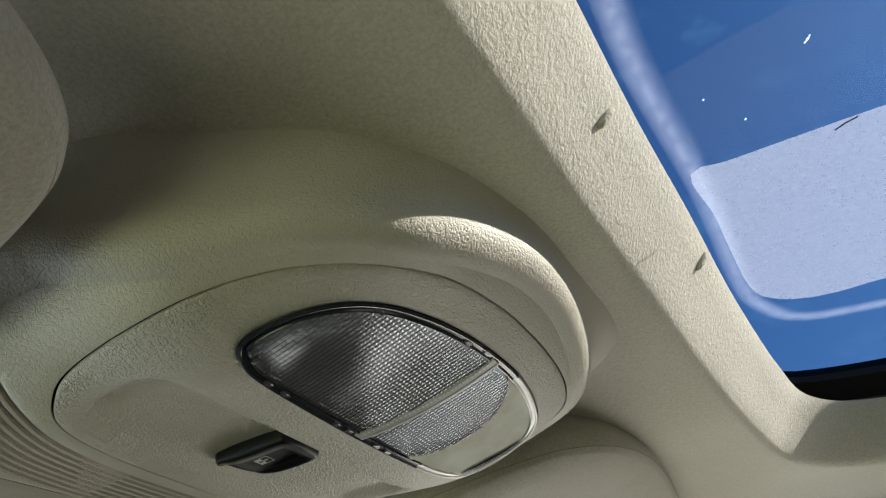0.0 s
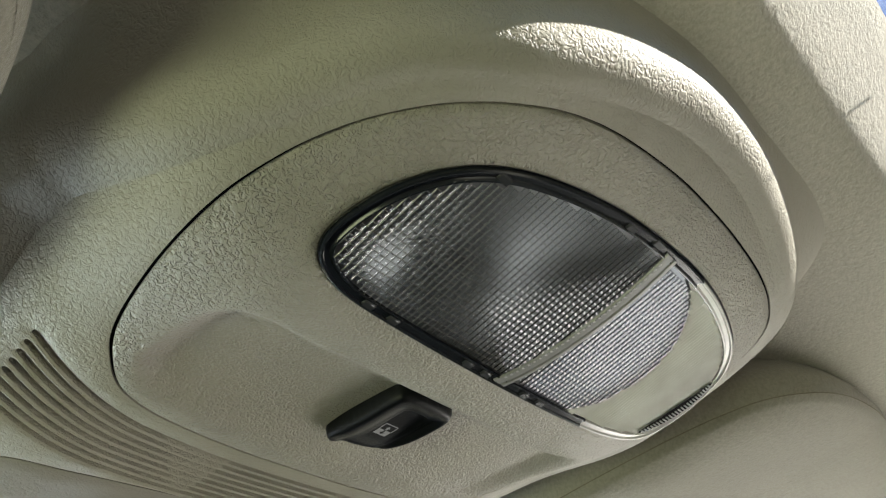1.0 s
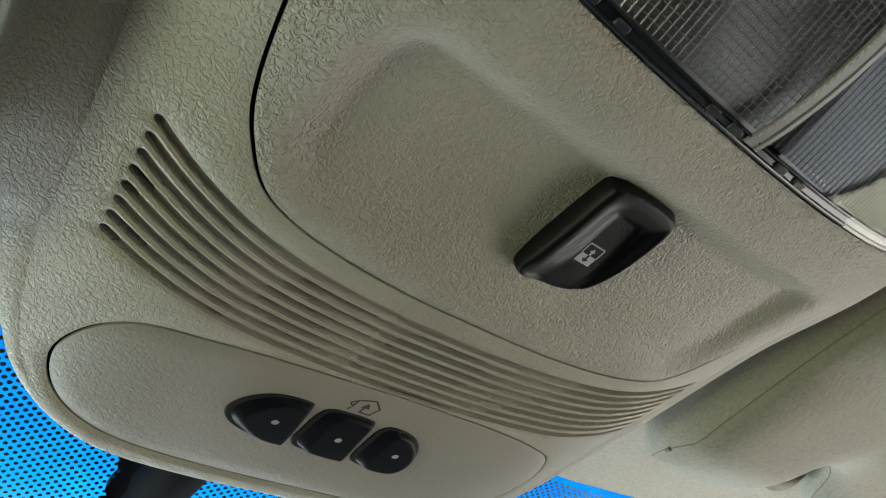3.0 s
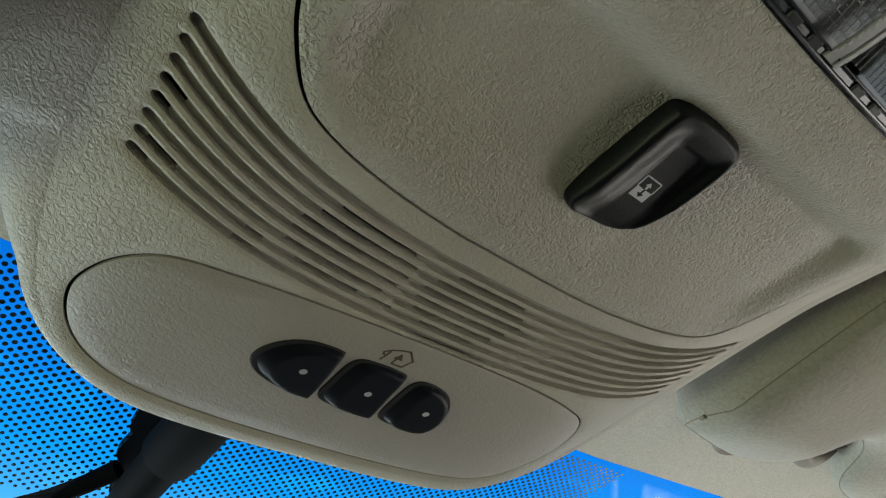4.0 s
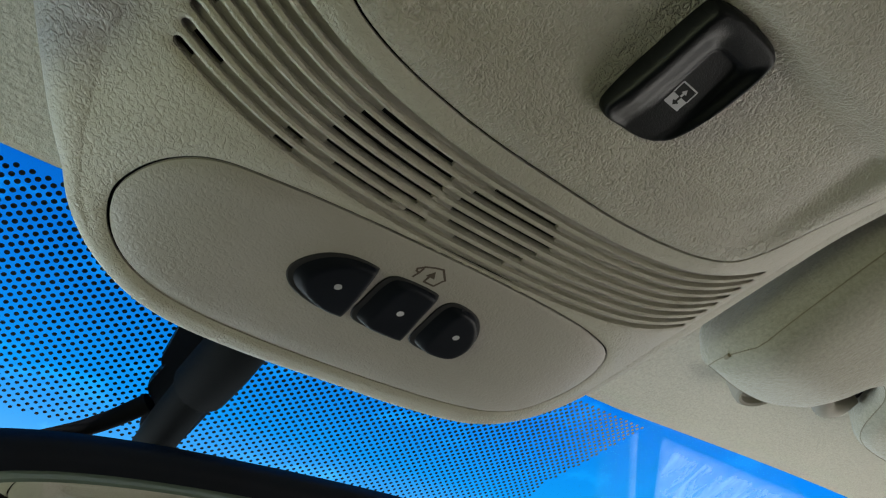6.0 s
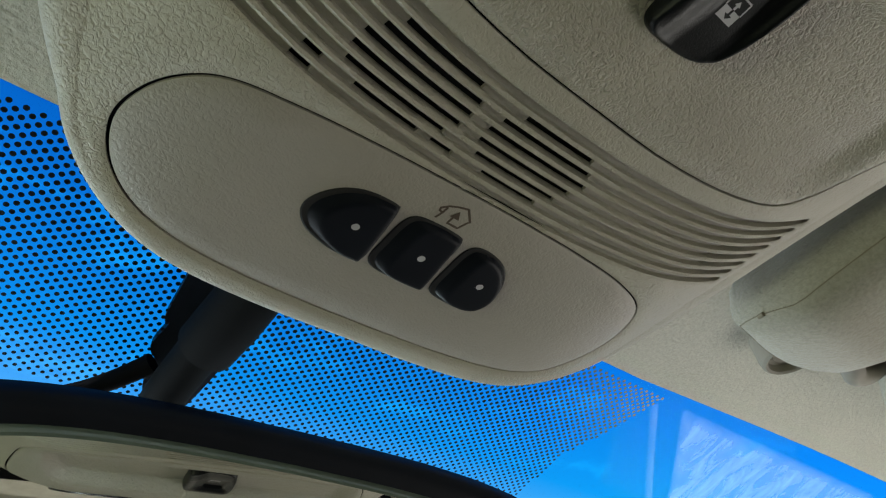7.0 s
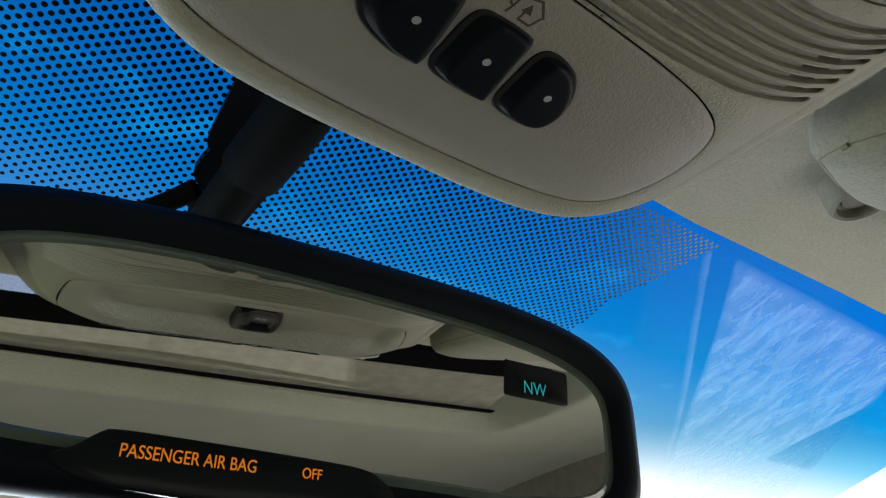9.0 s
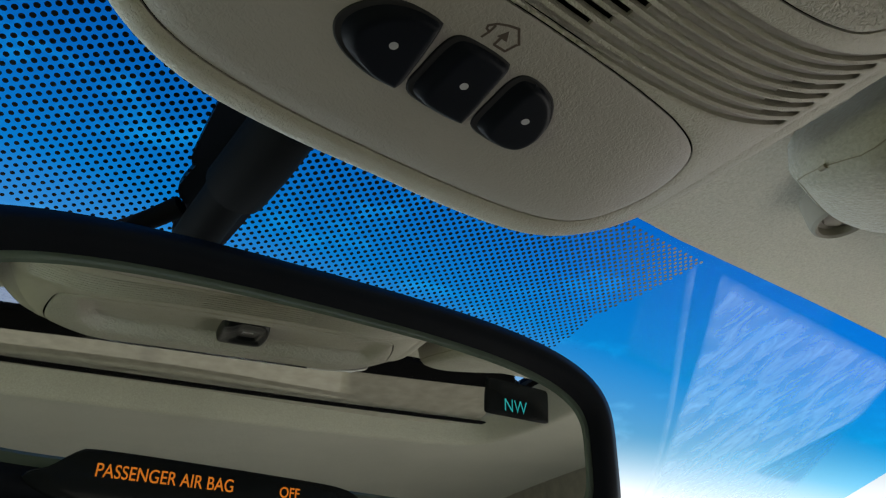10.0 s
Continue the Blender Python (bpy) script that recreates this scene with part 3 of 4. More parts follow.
def rear_rise(y):
    """Profile along the middle: a low ridge before the lamp, then the lamp panel rises to the rear."""
    back = -np.asarray(y, float)
    t = np.clip((back - 95) / 52, 0, 1)
    return -4.5 * t * t * (3 - 2 * t) + 0.9 * np.logaddexp(0, (back - 157) / 4) + 0.012 * np.maximum(0, back - 222) ** 2


def face_z(x, y, crown=0.0046):
    """The console's curved underside, millimetres; up is away from the viewer."""
    d = np.abs(np.asarray(x) - MID)
    side = 0.018 * np.maximum(0, -96 - np.asarray(x)) ** 2 * np.clip((-np.asarray(y) - 60) / 40, 0, 1)   # steeper outside the lid
    return crown * np.maximum(0, d - 60) ** 2 + side + rear_rise(y) + 0.004 * np.maximum(0, np.asarray(y) - 34) ** 2



def skewed(loop, wider=0.0):
    """The rear of the console sits a little askew."""
    out = loop.copy()
    left = np.clip((MID - 70 - loop[:, 0]) / 40, 0, 1) * np.clip((12 - loop[:, 1]) / 40, 0, 1) * np.clip((loop[:, 1] + 190) / 70, 0, 1)
    right = np.clip((loop[:, 0] - MID - 20) / 60, 0, 1) * np.clip((-loop[:, 1] - 130) / 60, 0, 1)
    out[:, 0] += 6.4 * right - wider * left
    out[:, 1] -= 0.055 * (loop[:, 0] - MID) * np.clip((-loop[:, 1] - 120) / 90, 0, 1)
    return out


SHOULDER = skewed(both_sides([(0, 47.5), (30, 47.5), (58, 45), (80, 38), (97, 26), (108, 9), (114, -18), (119, -60), (123, -105), (121, -150), (113, -190), (96, -222), (66, -243), (32, -254), (0, -257)], MID, 240), 18.0)
LID = rounded([(-81.3, -86.4), (-87.2, -97.3), (-92.5, -117), (-96.2, -138), (-96.8, -157), (-93.6, -174.3), (-88.2, -189), (-81.8, -200), (-74.2, -209.6), (-64.2, -218.3), (-51, -225.8), (-33, -231.2), (-6, -235), (15, -236), (35, -236), (58, -234.5),
               (74, -231), (88, -224.5), (99, -214), (106, -198), (109, -175), (108, -150), (104, -125), (98, -104), (91, -88), (83, -78.5), (70, -73.5), (52, -69.8), (30, -67.8), (4, -67.5), (-22, -67.8), (-44, -69.8), (-61, -73), (-73, -77.5)], 220)
PANEL = rounded([(-90, 8), (-88, -4), (-82, -14), (-73, -20.5), (-58, -23.6), (-33, -25.5), (-2, -26.7), (21, -27.1), (47, -26.8), (68, -25), (84, -19.5), (92, -9), (94, 4), (89, 17), (80, 26.5), (62, 32.5), (36, 35.5), (0, 36.5), (-32, 36), (-56, 33.5), (-74, 28.5), (-85, 20)], 200)
LENS_LOOP = rounded([(-74.5, -172), (-73, -163), (-66, -158), (-55, -155.5), (-37, -154.5), (-12, -154), (17, -154), (49, -155), (78, -157.5), (95, -161), (103, -168), (106, -180), (102, -194), (95, -203.5), (80, -213), (57, -219.5),
                     (34, -222), (12, -221.5), (-12, -219), (-34, -214), (-51, -207.5), (-63, -198.5), (-71, -186)], 200)


SLOTS = 8
# where each vent slot is open through to the duct: slot (0 at the front), from x, to x
VENT_HOLES = ((0, -101, -92), (0, -66, -61), (1, -94.3, -85.8), (1, -65, -60), (1, -49, -29), (1, -23, -16), (1, -4, 16), (1, 91, 98), (2, -54.6, -22.8), (2, -9.7, 20.3), (2, 86, 97),
              (3, -97.5, -94), (3, -56, -20), (3, -12, 22.8), (3, 85, 97), (4, -98.7, -92.2), (4, -55.2, -19.3), (4, -12.1, 24.9), (4, 86, 96), (5, -52.3, -19.6), (5, -10.9, 22.9), (6, -48.5, -23), (6, -6.5, 19.6))


def slot_line(k, spare=0.0, n=130):
    """Centre line of vent slot k (0 at the front to 7 at the rear)."""
    q = k / (SLOTS - 1.0)
    x = np.linspace(-100.5 - 3.0 * q - spare, 100.0 + 2.0 * q + spare, n)
    u = np.abs(x) / 101.0
    return np.stack([MID + x, -30.0 - 28.3 * q - (12.6 + 5.6 * q) * u ** (2.3 + 0.3 * q) - 0.008 * x], 1)


def ease(t):
    t = np.clip(t, 0, 1)
    return t * t * (3 - 2 * t)


def recess(x, y):
    """Depth of the scoop round the switch: gentle at the front and ends, a crisp bevel at the rear."""
    x, y = np.asarray(x, float), np.asarray(y, float)
    edge = -135.5 - 0.0011 * np.maximum(0, np.abs(x - 8) - 30) ** 2
    rear = np.clip((y - edge) / 9.0, 0, 1)
    rear = 0.75 * rear + 0.25 * ease(rear)
    d = np.hypot(np.maximum(0, 1.25 * (x - 74)), np.maximum(0, y + 104))
    front = ease((29.0 - d) / 18.0)
    d = np.hypot(np.maximum(0, -58 - x), np.maximum(0, np.maximum(y + 97, -118 - y)))
    side = np.clip((20.5 - d) / 9.0, 0, 1)
    side = np.where(x < -40, 0.6 * side + 0.4 * ease(side), 1.0)
    return (7.4 - 2.9 * np.clip((y + 128) / 36, 0, 1)) * rear * front * side


console = thing("overhead_console", CON, "beige grained plastic overhead console with dome lamp and vents", "overhead console")


def build_housing():
    bend = 4.5 + 7.5 * np.clip((18 - SHOULDER[:, 1]) / 45, 0, 1)   # bend radius: tight at the front lip, wide behind
    bend = bend + 10.0 * np.clip((-66 - SHOULDER[:, 0]) / 40, 0, 1) * np.clip((12 - SHOULDER[:, 1]) / 40, 0, 1) * np.clip((SHOULDER[:, 1] + 190) / 70, 0, 1)
    rear = grow(SHOULDER, -bend)
    slots = []
    for k in range(SLOTS):
        line = slot_line(k)
        t = np.gradient(line, axis=0)
        nrm = np.stack([-t[:, 1], t[:, 0]], 1) / np.linalg.norm(t, axis=1)[:, None]
        w = 1.32
        half_turn = np.linspace(0, math.pi, 7)[1:-1]
        tip = [line[-1] + t[-1] / np.linalg.norm(t[-1]) * w * math.sin(a) + nrm[-1] * w * math.cos(a) for a in half_turn]
        tail = [line[0] - t[0] / np.linalg.norm(t[0]) * w * math.sin(a) - nrm[0] * w * math.cos(a) for a in half_turn]
        slots.append(np.vstack([line + nrm * w, tip, (line - nrm * w)[::-1], tail]))
    ribs = [grow(q, 0.75) for q in slots] + [(slot_line(k) + slot_line(k + 1)) / 2 for k in range(SLOTS - 1)] + [slot_line(0) + np.array([0, 2.6]), slot_line(SLOTS - 1) + np.array([0, -2.4])]
    wider = (np.clip((-60 - LID[:, 0]) / 25, 0, 1) * np.clip((LID[:, 1] + 190) / 30, 0, 1))[:, None] * np.array([[-0.4, 0.0]])   # the gap opens towards the driver
    holes = [grow(LID, 0.7) + wider, grow(PANEL, 0.72)] + slots
    v, f = sheet(rear, holes, face_z, 3.6, 3.5, 0.25, ribs, [0.0, 0.35, 0.7] + [0.55] * SLOTS, 2)
    # shoulder, side wall and the flared flange against the headliner
    base = len(v)
    n = len(rear)
    rings = []
    z0 = face_z(rear[:, 0], rear[:, 1])
    for ang in np.linspace(0, 84, 9)[0:]:
        a = radians(ang)
        ring = grow(SHOULDER, -bend + bend * math.sin(a))
        rings.append(np.column_stack([ring, z0 + bend * (1 - math.cos(a)) * (0.75 + 0.25 * np.clip((-ring[:, 1] - 40) / 40, 0, 1))]))
    for out, up in ((0.5, 14), (1.2, 18), (3.0, 22), (6.0, 26), (9.5, 32), (11.0, 42), (11.5, 62)):
        flare = np.clip((-rear[:, 1] - 20) / 80, 0, 1)[:, None]
        flare = flare * (1 + 1.5 * np.clip((rear[:, 0] - MID - 20) / 60, 0, 1) * np.clip((-rear[:, 1] - 100) / 60, 0, 1) - 0.6 * np.clip((MID + 30 - rear[:, 0]) / 60, 0, 1) * np.clip((-rear[:, 1] - 150) / 60, 0, 1))[:, None]
        ring = SHOULDER + (grow(SHOULDER, 1.0) - SHOULDER) * (out * flare)
        rings.append(np.column_stack([ring, z0 + up + np.maximum(0, bend - 12)]))
    for r in rings:
        v += [tuple(p) for p in r]
    for k in range(len(rings) - 1):
        a, b = base + k * n, base + (k + 1) * n
        f += [(a + i, b + i, b + (i + 1) % n, a + (i + 1) % n) for i in range(n)]
    finish("housing", mm(v), f, VINYL, console, angle=50)
    # floor of the vent slots, left out where a slot opens onto the black backing
    for k in range(SLOTS):
        line = slot_line(k, 1.4, 260)
        t = np.gradient(line, axis=0)
        nrm = np.stack([-t[:, 1], t[:, 0]], 1) / np.linalg.norm(t, axis=1)[:, None]
        shut = np.ones(len(line), bool)
        for j, x0, x1 in VENT_HOLES:
            if j == k:
                shut &= (line[:, 0] < x0) | (line[:, 0] > x1)
        runs = np.split(np.arange(len(line)), np.flatnonzero(np.diff(shut.astype(int))) + 1)
        for run in runs:
            if not shut[run[0]] or len(run) < 2:
                continue
            c, m = line[run], nrm[run]
            rings = []
            for p, q in zip(c, m):
                sides = [(p + q * a, h) for a, h in ((1.6, 2.5), (0.9, 2.95), (-0.9, 2.95), (-1.6, 2.5), (-1.6, 4.2), (1.6, 4.2))]
                rings.append(np.array([(e[0], e[1], float(face_z(e[0], e[1])) + h) for e, h in sides]) * 0.001)
            part("slot_floor", stacked(rings), VINYL_FINE, console, angle=60)


build_housing()


def build_gaps():
    for loop in (LID, PANEL):
        v, f = sheet(grow(loop, 2.2), [grow(loop, -1.6)], lambda x, y: face_z(x, y) + 1.5, 2.0, 0.0, 0.0)
        finish("gap_line", mm(v), f, BLACK_DEEP, console, "dark gap between panels")


build_gaps()


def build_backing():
    # black sheet stands in for the unlit depth behind the open vent slots
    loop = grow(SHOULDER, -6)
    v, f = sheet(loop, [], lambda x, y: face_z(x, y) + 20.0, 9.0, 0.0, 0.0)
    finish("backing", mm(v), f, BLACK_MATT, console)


build_backing()


def build_lid():
    v, f = sheet(LID, [grow(LENS_LOOP, 0.5)], lambda x, y: face_z(x, y) + recess(x, y), 1.7, 3.0, 0.45)
    return finish("lamp_panel", mm(v), f, VINYL_LID, console, "grained beige panel with a shallow scoop")


lid = build_lid()


def build_button_panel():
    v, f = sheet(PANEL + np.array([0.25, 0.05]), [], lambda x, y: face_z(x, y) + 0.1, 4.0, 3.0, 0.6)
    return finish("button_panel", mm(v), f, VINYL_FINE, console, "smooth grey-beige panel")


panel = build_button_panel()


def pill(loop, z, high, inset, material, name, parent, tilt=(0.0, 0.0), label="", flank=0.0):
    """A low button: the loop raised towards the viewer with a rounded, tilted top."""
    c = loop.mean(0)
    rings = []
    inset = inset + flank * np.clip((c[0] - loop[:, 0] - 3) / 6, 0, 1)
    for out, up in ((0.0 * inset, 0.8), (0.0 * inset, -0.40 * high), (-0.22 * inset, -0.62 * high), (-0.75 * inset, -0.84 * high), (-0.92 * inset, -0.97 * high), (-1.08 * inset, -high), (-1.3 * inset, -0.98 * high)):
        r = grow(loop, out)
        zz = z + up + ((r[:, 0] - c[0]) * tilt[0] + (r[:, 1] - c[1]) * tilt[1]) * (1 if up < 0 else 0)
        rings.append(np.column_stack([r, zz]) * 0.001)
    return part(name, stacked(rings), material, parent, label, 50)


def key(name, loop, z, high, edge, flank, drop, material, parent, label):
    """A moulded key: rounded rim, flat top and a hollow slope down its left side."""
    low = loop[loop[:, 0] < loop[:, 0].mean()]
    low = low[np.argsort(low[:, 1])]

    def height(x, y):
        d = np.clip(near_loop(x, y, loop) / edge, 0, 1)
        round_over = np.sqrt(1 - (1 - d) ** 2)
        s = np.clip((x - np.interp(y, low[:, 1], low[:, 0]) - 0.6) / flank, 0, 1)
        s = s * s * (3 - 2 * s)
        return z - high * round_over * (1 - drop * (1 - s))

    rings = [grow(loop, -edge * k) for k in (0.08, 0.2, 0.4, 0.7, 1.05)]
    v, f = sheet(loop, [], height, 0.9, 1.5, 0.0, rings)
    return finish(name, mm(v), f, material, parent, label, angle=70)


def disc(x, y, z, r, material, name, parent, sx=1.0):
    bm = bmesh.new()
    ring = [bm.verts.new(((x + sx * r * math.cos(a)) * 0.001, (y + r * math.sin(a)) * 0.001, z * 0.001)) for a in np.linspace(0, 2 * math.pi, 20, endpoint=False)]
    bm.faces.new(list(reversed(ring)))
    return part(name, bm, material, parent)


def build_buttons():
    shapes = (
        [(-39, 3), (-38.5, -3), (-34, -9), (-27, -12.5), (-17.5, -13), (-15.5, -11), (-13.5, 2), (-12.8, 11), (-15, 12.3), (-24, 12), (-34, 8.5)],
        [(-12, 8), (-12.4, 2), (-12.5, -8), (-10.5, -12.5), (-4, -13.6), (5, -13.4), (8.2, -11.8), (9.6, -2), (11.2, 10.5), (9, 12.3), (0, 12.5), (-9, 11.5)],
        [(12.2, 8), (11.4, 0), (11.2, -9), (13.6, -12.8), (20, -13), (27, -10.5), (32.5, -4.5), (35, 3), (33.5, 9.5), (29, 12.3), (21, 12.6), (14.5, 11.4)])
    for i, pts in enumerate(shapes):
        loop = (rounded(pts, 64) - np.array([-24 + 24 * i, 0])) * np.array([0.945, 0.94]) + np.array([-24.6 + 24 * i, 0.2])
        pill(grow(loop, 0.7), 0.3, 0.5, 0.5, BLACK_MATT, "button_well", panel)
        b = key("button", loop, 0.3, 2.6, 1.8, 6.0, 0.88, BLACK_SOFT, panel, "black rubberised button")
        disc(-24 + 24 * i, -0.9, -2.36, 1.25, WHITE_INK, "dot", b)


build_buttons()


def stroke(points, wide, z, material, name, parent):
    """A flat inked line."""
    p = np.array(points, float)
    t = np.gradient(p, axis=0)
    nrm = np.stack([-t[:, 1], t[:, 0]], 1) / np.linalg.norm(t, axis=1)[:, None]
    vv = [(q[0], q[1], z) for q in np.vstack([p + nrm * wide / 2, p - nrm * wide / 2])]
    m = len(p)
    return finish(name, mm(vv), [(i, i + 1, m + i + 1, m + i) for i in range(m - 1)], material, parent, smooth=False)


def build_house_icon():
    z = 0.02
    for pts in ([(-6.0, -14.8), (-5.4, -17.4), (-5.3, -19.8)], [(-5.6, -17.4), (-6.7, -17.7), (-7.0, -18.8)], [(-7.1, -18.5), (-5.3, -20.4), (-2.5, -21.7), (0.4, -22.5)], [(0.2, -22.6), (4.2, -18.6)], [(3.6, -18.6), (2.4, -15.0)],
                [(2.6, -15.0), (-1.8, -15.0)], [(-1.6, -15.0), (-1.5, -17.1)], [(-1.7, -16.8), (-1.3, -18.1)]):
        stroke(pts, 0.75, z, BROWN_INK, "house_mark", panel)
    bm = bmesh.new()
    bm.faces.new([bm.verts.new((a * 0.001, b * 0.001, z * 0.001)) for a, b in ((-2.8, -17.5), (-1.2, -20.5), (0.7, -17.5))])
    part("house_mark", bm, BROWN_INK, panel)


build_house_icon()


def build_switch():
    floor = float(face_z(8, -110)) + 5.0
    loop = rounded([(-4.8, -96), (-4.8, -110), (-4.7, -124), (-3.4, -127.8), (1, -129.6), (9, -130.3), (18, -129.8), (21.9, -127.6), (23.3, -122), (23.2, -111), (21.6, -98), (19.4, -92.6), (14.5, -90.2), (7, -89.3), (-0.8, -89.6), (-4.0, -91.4)], 120)

    def dish(x, y):
        """How far the touch face lies below the rim: walls at both sides and the rear, open to the front."""
        side = ease((x + 1.6) / 7.5) * ease((21.8 - x) / 3.2)
        back = ease((y + 127.0) / 7.0)
        return 2.3 * side * back

    def pocket(x, y):
        """The finger pocket: sharp at its side and rear, running out to the front."""
        d = np.maximum(np.maximum(5.6 - x, x - 17.8), -121.5 - y)
        corner = np.hypot(np.maximum(0, np.maximum(8.8 - x, x - 14.8)), np.maximum(0, -118.3 - y)) - 3.2
        d = np.maximum(d, corner)
        return ease(-d / 1.1) * (0.15 + 1.2 * ease((-99.0 - y) / 22.0))

    def height(x, y):
        x, y = np.asarray(x, float), np.asarray(y, float)
        d = np.clip(near_loop(x, y, loop) / 2.2, 0, 1)
        ramp_down = 1.5 * ease((y + 100.0) / 11.0)
        return floor - 5.6 * np.sqrt(1 - (1 - d) ** 2) * (1 - 0.10 * ease((y + 110) / 20)) + dish(x, y) + pocket(x, y) + ramp_down * ease((near_loop(x, y, loop) - 0.4) / 2)

    rings = [grow(loop, -k) for k in (0.15, 0.45, 0.9, 1.5, 2.2)]
    v, f = sheet(loop, [], height, 0.75, 2.2, 0.0, rings)
    sw = finish("sunroof_switch", mm(v), f, BLACK, lid, "black dished sunroof switch with a white mark", angle=60)

    def level(x, y, up):
        return float(height(np.array([x]), np.array([y]))[0]) - 0.06 - up

    def quad(corners, mat, name, up=0.0):
        bm = bmesh.new()
        bm.faces.new([bm.verts.new((a * 0.001, b * 0.001, level(a, b, up) * 0.001)) for a, b in corners])
        part(name, bm, mat, sw)
    quad(((7.64, -102.60), (13.56, -102.60), (13.56, -105.85), (7.64, -105.85)), WHITE_INK, "icon_field")
    for (ax, ay), (bx, by) in (((7.64, -105.85), (7.64, -109.40)), ((7.64, -109.40), (13.56, -109.40)), ((13.56, -109.40), (13.56, -105.85))):
        wx, wy = (0.22, 0) if ax == bx else (0, 0.22)
        quad(((ax - wx, ay - wy), (bx - wx, by - wy), (bx + wx, by + wy), (ax + wx, ay + wy)), WHITE_INK, "icon_line", 0.02)
    quad(((10.23, -103.93), (10.97, -103.93), (10.97, -106.00), (10.23, -106.00)), BLACK, "icon_arrow", 0.03)
    quad(((9.34, -104.37), (10.60, -103.19), (11.86, -104.37), (10.60, -104.59)), BLACK, "icon_arrow", 0.04)
    quad(((10.23, -106.00), (10.97, -106.00), (10.97, -107.33), (10.23, -107.33)), WHITE_INK, "icon_arrow", 0.03)
    quad(((9.56, -107.04), (11.64, -107.04), (10.60, -108.29)), WHITE_INK, "icon_arrow", 0.02)


build_switch()


def lens_z(x, y):
    return face_z(x, y, 0.0032) - 0.2


def seam_x(y):
    """The curved divider between the dome lens and the reading-lamp lens."""
    return 18.8 - 0.0042 * (np.asarray(y) + 200) ** 2


def build_lens():
    lens = new("dome_lamp")
    lens.parent = lid
    tagged(lens, "clear prismatic dome lamp lens")
    # rim round the lens: dark to the left and front, pale to the right
    prof = ((0.0, 1.2), (0.15, -0.25), (0.6, -0.55), (1.0, -0.45), (1.3, 0.25), (2.6, 0.45), (3.0, 0.1), (3.25, -0.30), (3.6, -0.30), (3.9, 0.6))
    rings = [grow(LENS_LOOP, -a) for a, _ in prof]
    dark_rim = plain("dark_clear_rim", (0.014, 0.017, 0.022), 0.16, spec=0.5)
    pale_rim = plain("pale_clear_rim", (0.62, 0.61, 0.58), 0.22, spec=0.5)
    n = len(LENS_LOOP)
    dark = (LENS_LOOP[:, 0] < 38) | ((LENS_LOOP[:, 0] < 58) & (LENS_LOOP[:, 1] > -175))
    for name, keep, mat, words in (("lens_rim", dark, dark_rim, "glossy dark rim"), ("pale_lens_rim", ~dark, pale_rim, "pale clear rim")):
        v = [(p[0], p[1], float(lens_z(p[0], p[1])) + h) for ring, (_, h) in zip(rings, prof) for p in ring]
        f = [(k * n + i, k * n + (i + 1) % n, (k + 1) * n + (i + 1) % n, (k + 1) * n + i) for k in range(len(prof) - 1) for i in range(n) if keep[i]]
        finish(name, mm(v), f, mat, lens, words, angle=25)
    # small pyramids, dome part and reading part
    th = np.linspace(0, 2 * math.pi, 60, endpoint=False)
    round_cut = np.stack([20 + 39 * np.cos(th), -185 + 35 * np.sin(th)], 1)

    def prisms(name, side, pitch, high, along, stuff):
        vs, fs = [], []
        loop = grow(LENS_LOOP, -4.4)
        nx = np.arange(-78, 104, pitch[0])
        ny = np.arange(-224, -148, pitch[1])
        cx, cy = np.meshgrid(nx, ny)
        c = np.stack([cx.ravel(), cy.ravel()], 1)
        c = c[inside(c, loop)]
        s = seam_x(c[:, 1])
        c = c[(c[:, 0] < s - 2.6) if side < 0 else (c[:, 0] > s + 2.2)]
        if side > 0:
            c = c[inside(c, round_cut) != along]
        hx, hy = pitch[0] / 2, pitch[1] / 2
        for x, y in c:
            b = len(vs)
            for dx, dy in ((-hx, -hy), (hx, -hy), (hx, hy), (-hx, hy)):
                vs.append((x + dx, y + dy, float(lens_z(x + dx, y + dy)) + 0.25))
            if along:
                for dy in (-hy, hy):
                    vs.append((x, y + dy, float(lens_z(x, y + dy)) + 0.25 - high))
                fs += [(b, b + 3, b + 5, b + 4), (b + 4, b + 5, b + 2, b + 1)]
            else:
                vs.append((x, y, float(lens_z(x, y)) + 0.25 - high))
                fs += [(b, b + 4, b + 1), (b + 1, b + 4, b + 2), (b + 2, b + 4, b + 3), (b + 3, b + 4, b)]
        made = tagged(finish(name, mm(vs), fs, stuff, lens, smooth=False), kind="stuff")
        if along:
            return made
        # rounded ridges between the cells: strong along the car, fainter across it
        vs, fs = [], []
        for x, y in c:
            for dx, dy, ex, ey in ((-hx, 0, 0.24 if side < 0 else 0.30, hy), (0, -hy, hx, 0.19 if side < 0 else 0.08)):
                b = len(vs)
                for qx, qy in ((-ex, -ey), (ex, -ey), (ex, ey), (-ex, ey)):
                    vs.append((x + dx + qx, y + dy + qy, float(lens_z(x + dx + qx, y + dy + qy)) - 0.02))
                top = ((0, -ey), (0, ey)) if dx else ((-ex, 0), (ex, 0))
                for qx, qy in top:
                    vs.append((x + dx + qx, y + dy + qy, float(lens_z(x + dx + qx, y + dy + qy)) - 0.24))
                fs += [(b, b + 3, b + 5, b + 4), (b + 4, b + 5, b + 2, b + 1)] if dx else [(b, b + 4, b + 5, b + 1), (b + 4, b + 3, b + 2, b + 5)]
        tagged(finish("ridge_net", mm(vs), fs, RIDGE, lens, smooth=False), kind="stuff")
        return made
    prisms("dome_lens", -1, (2.1, 2.0), 0.42, False, LENS)
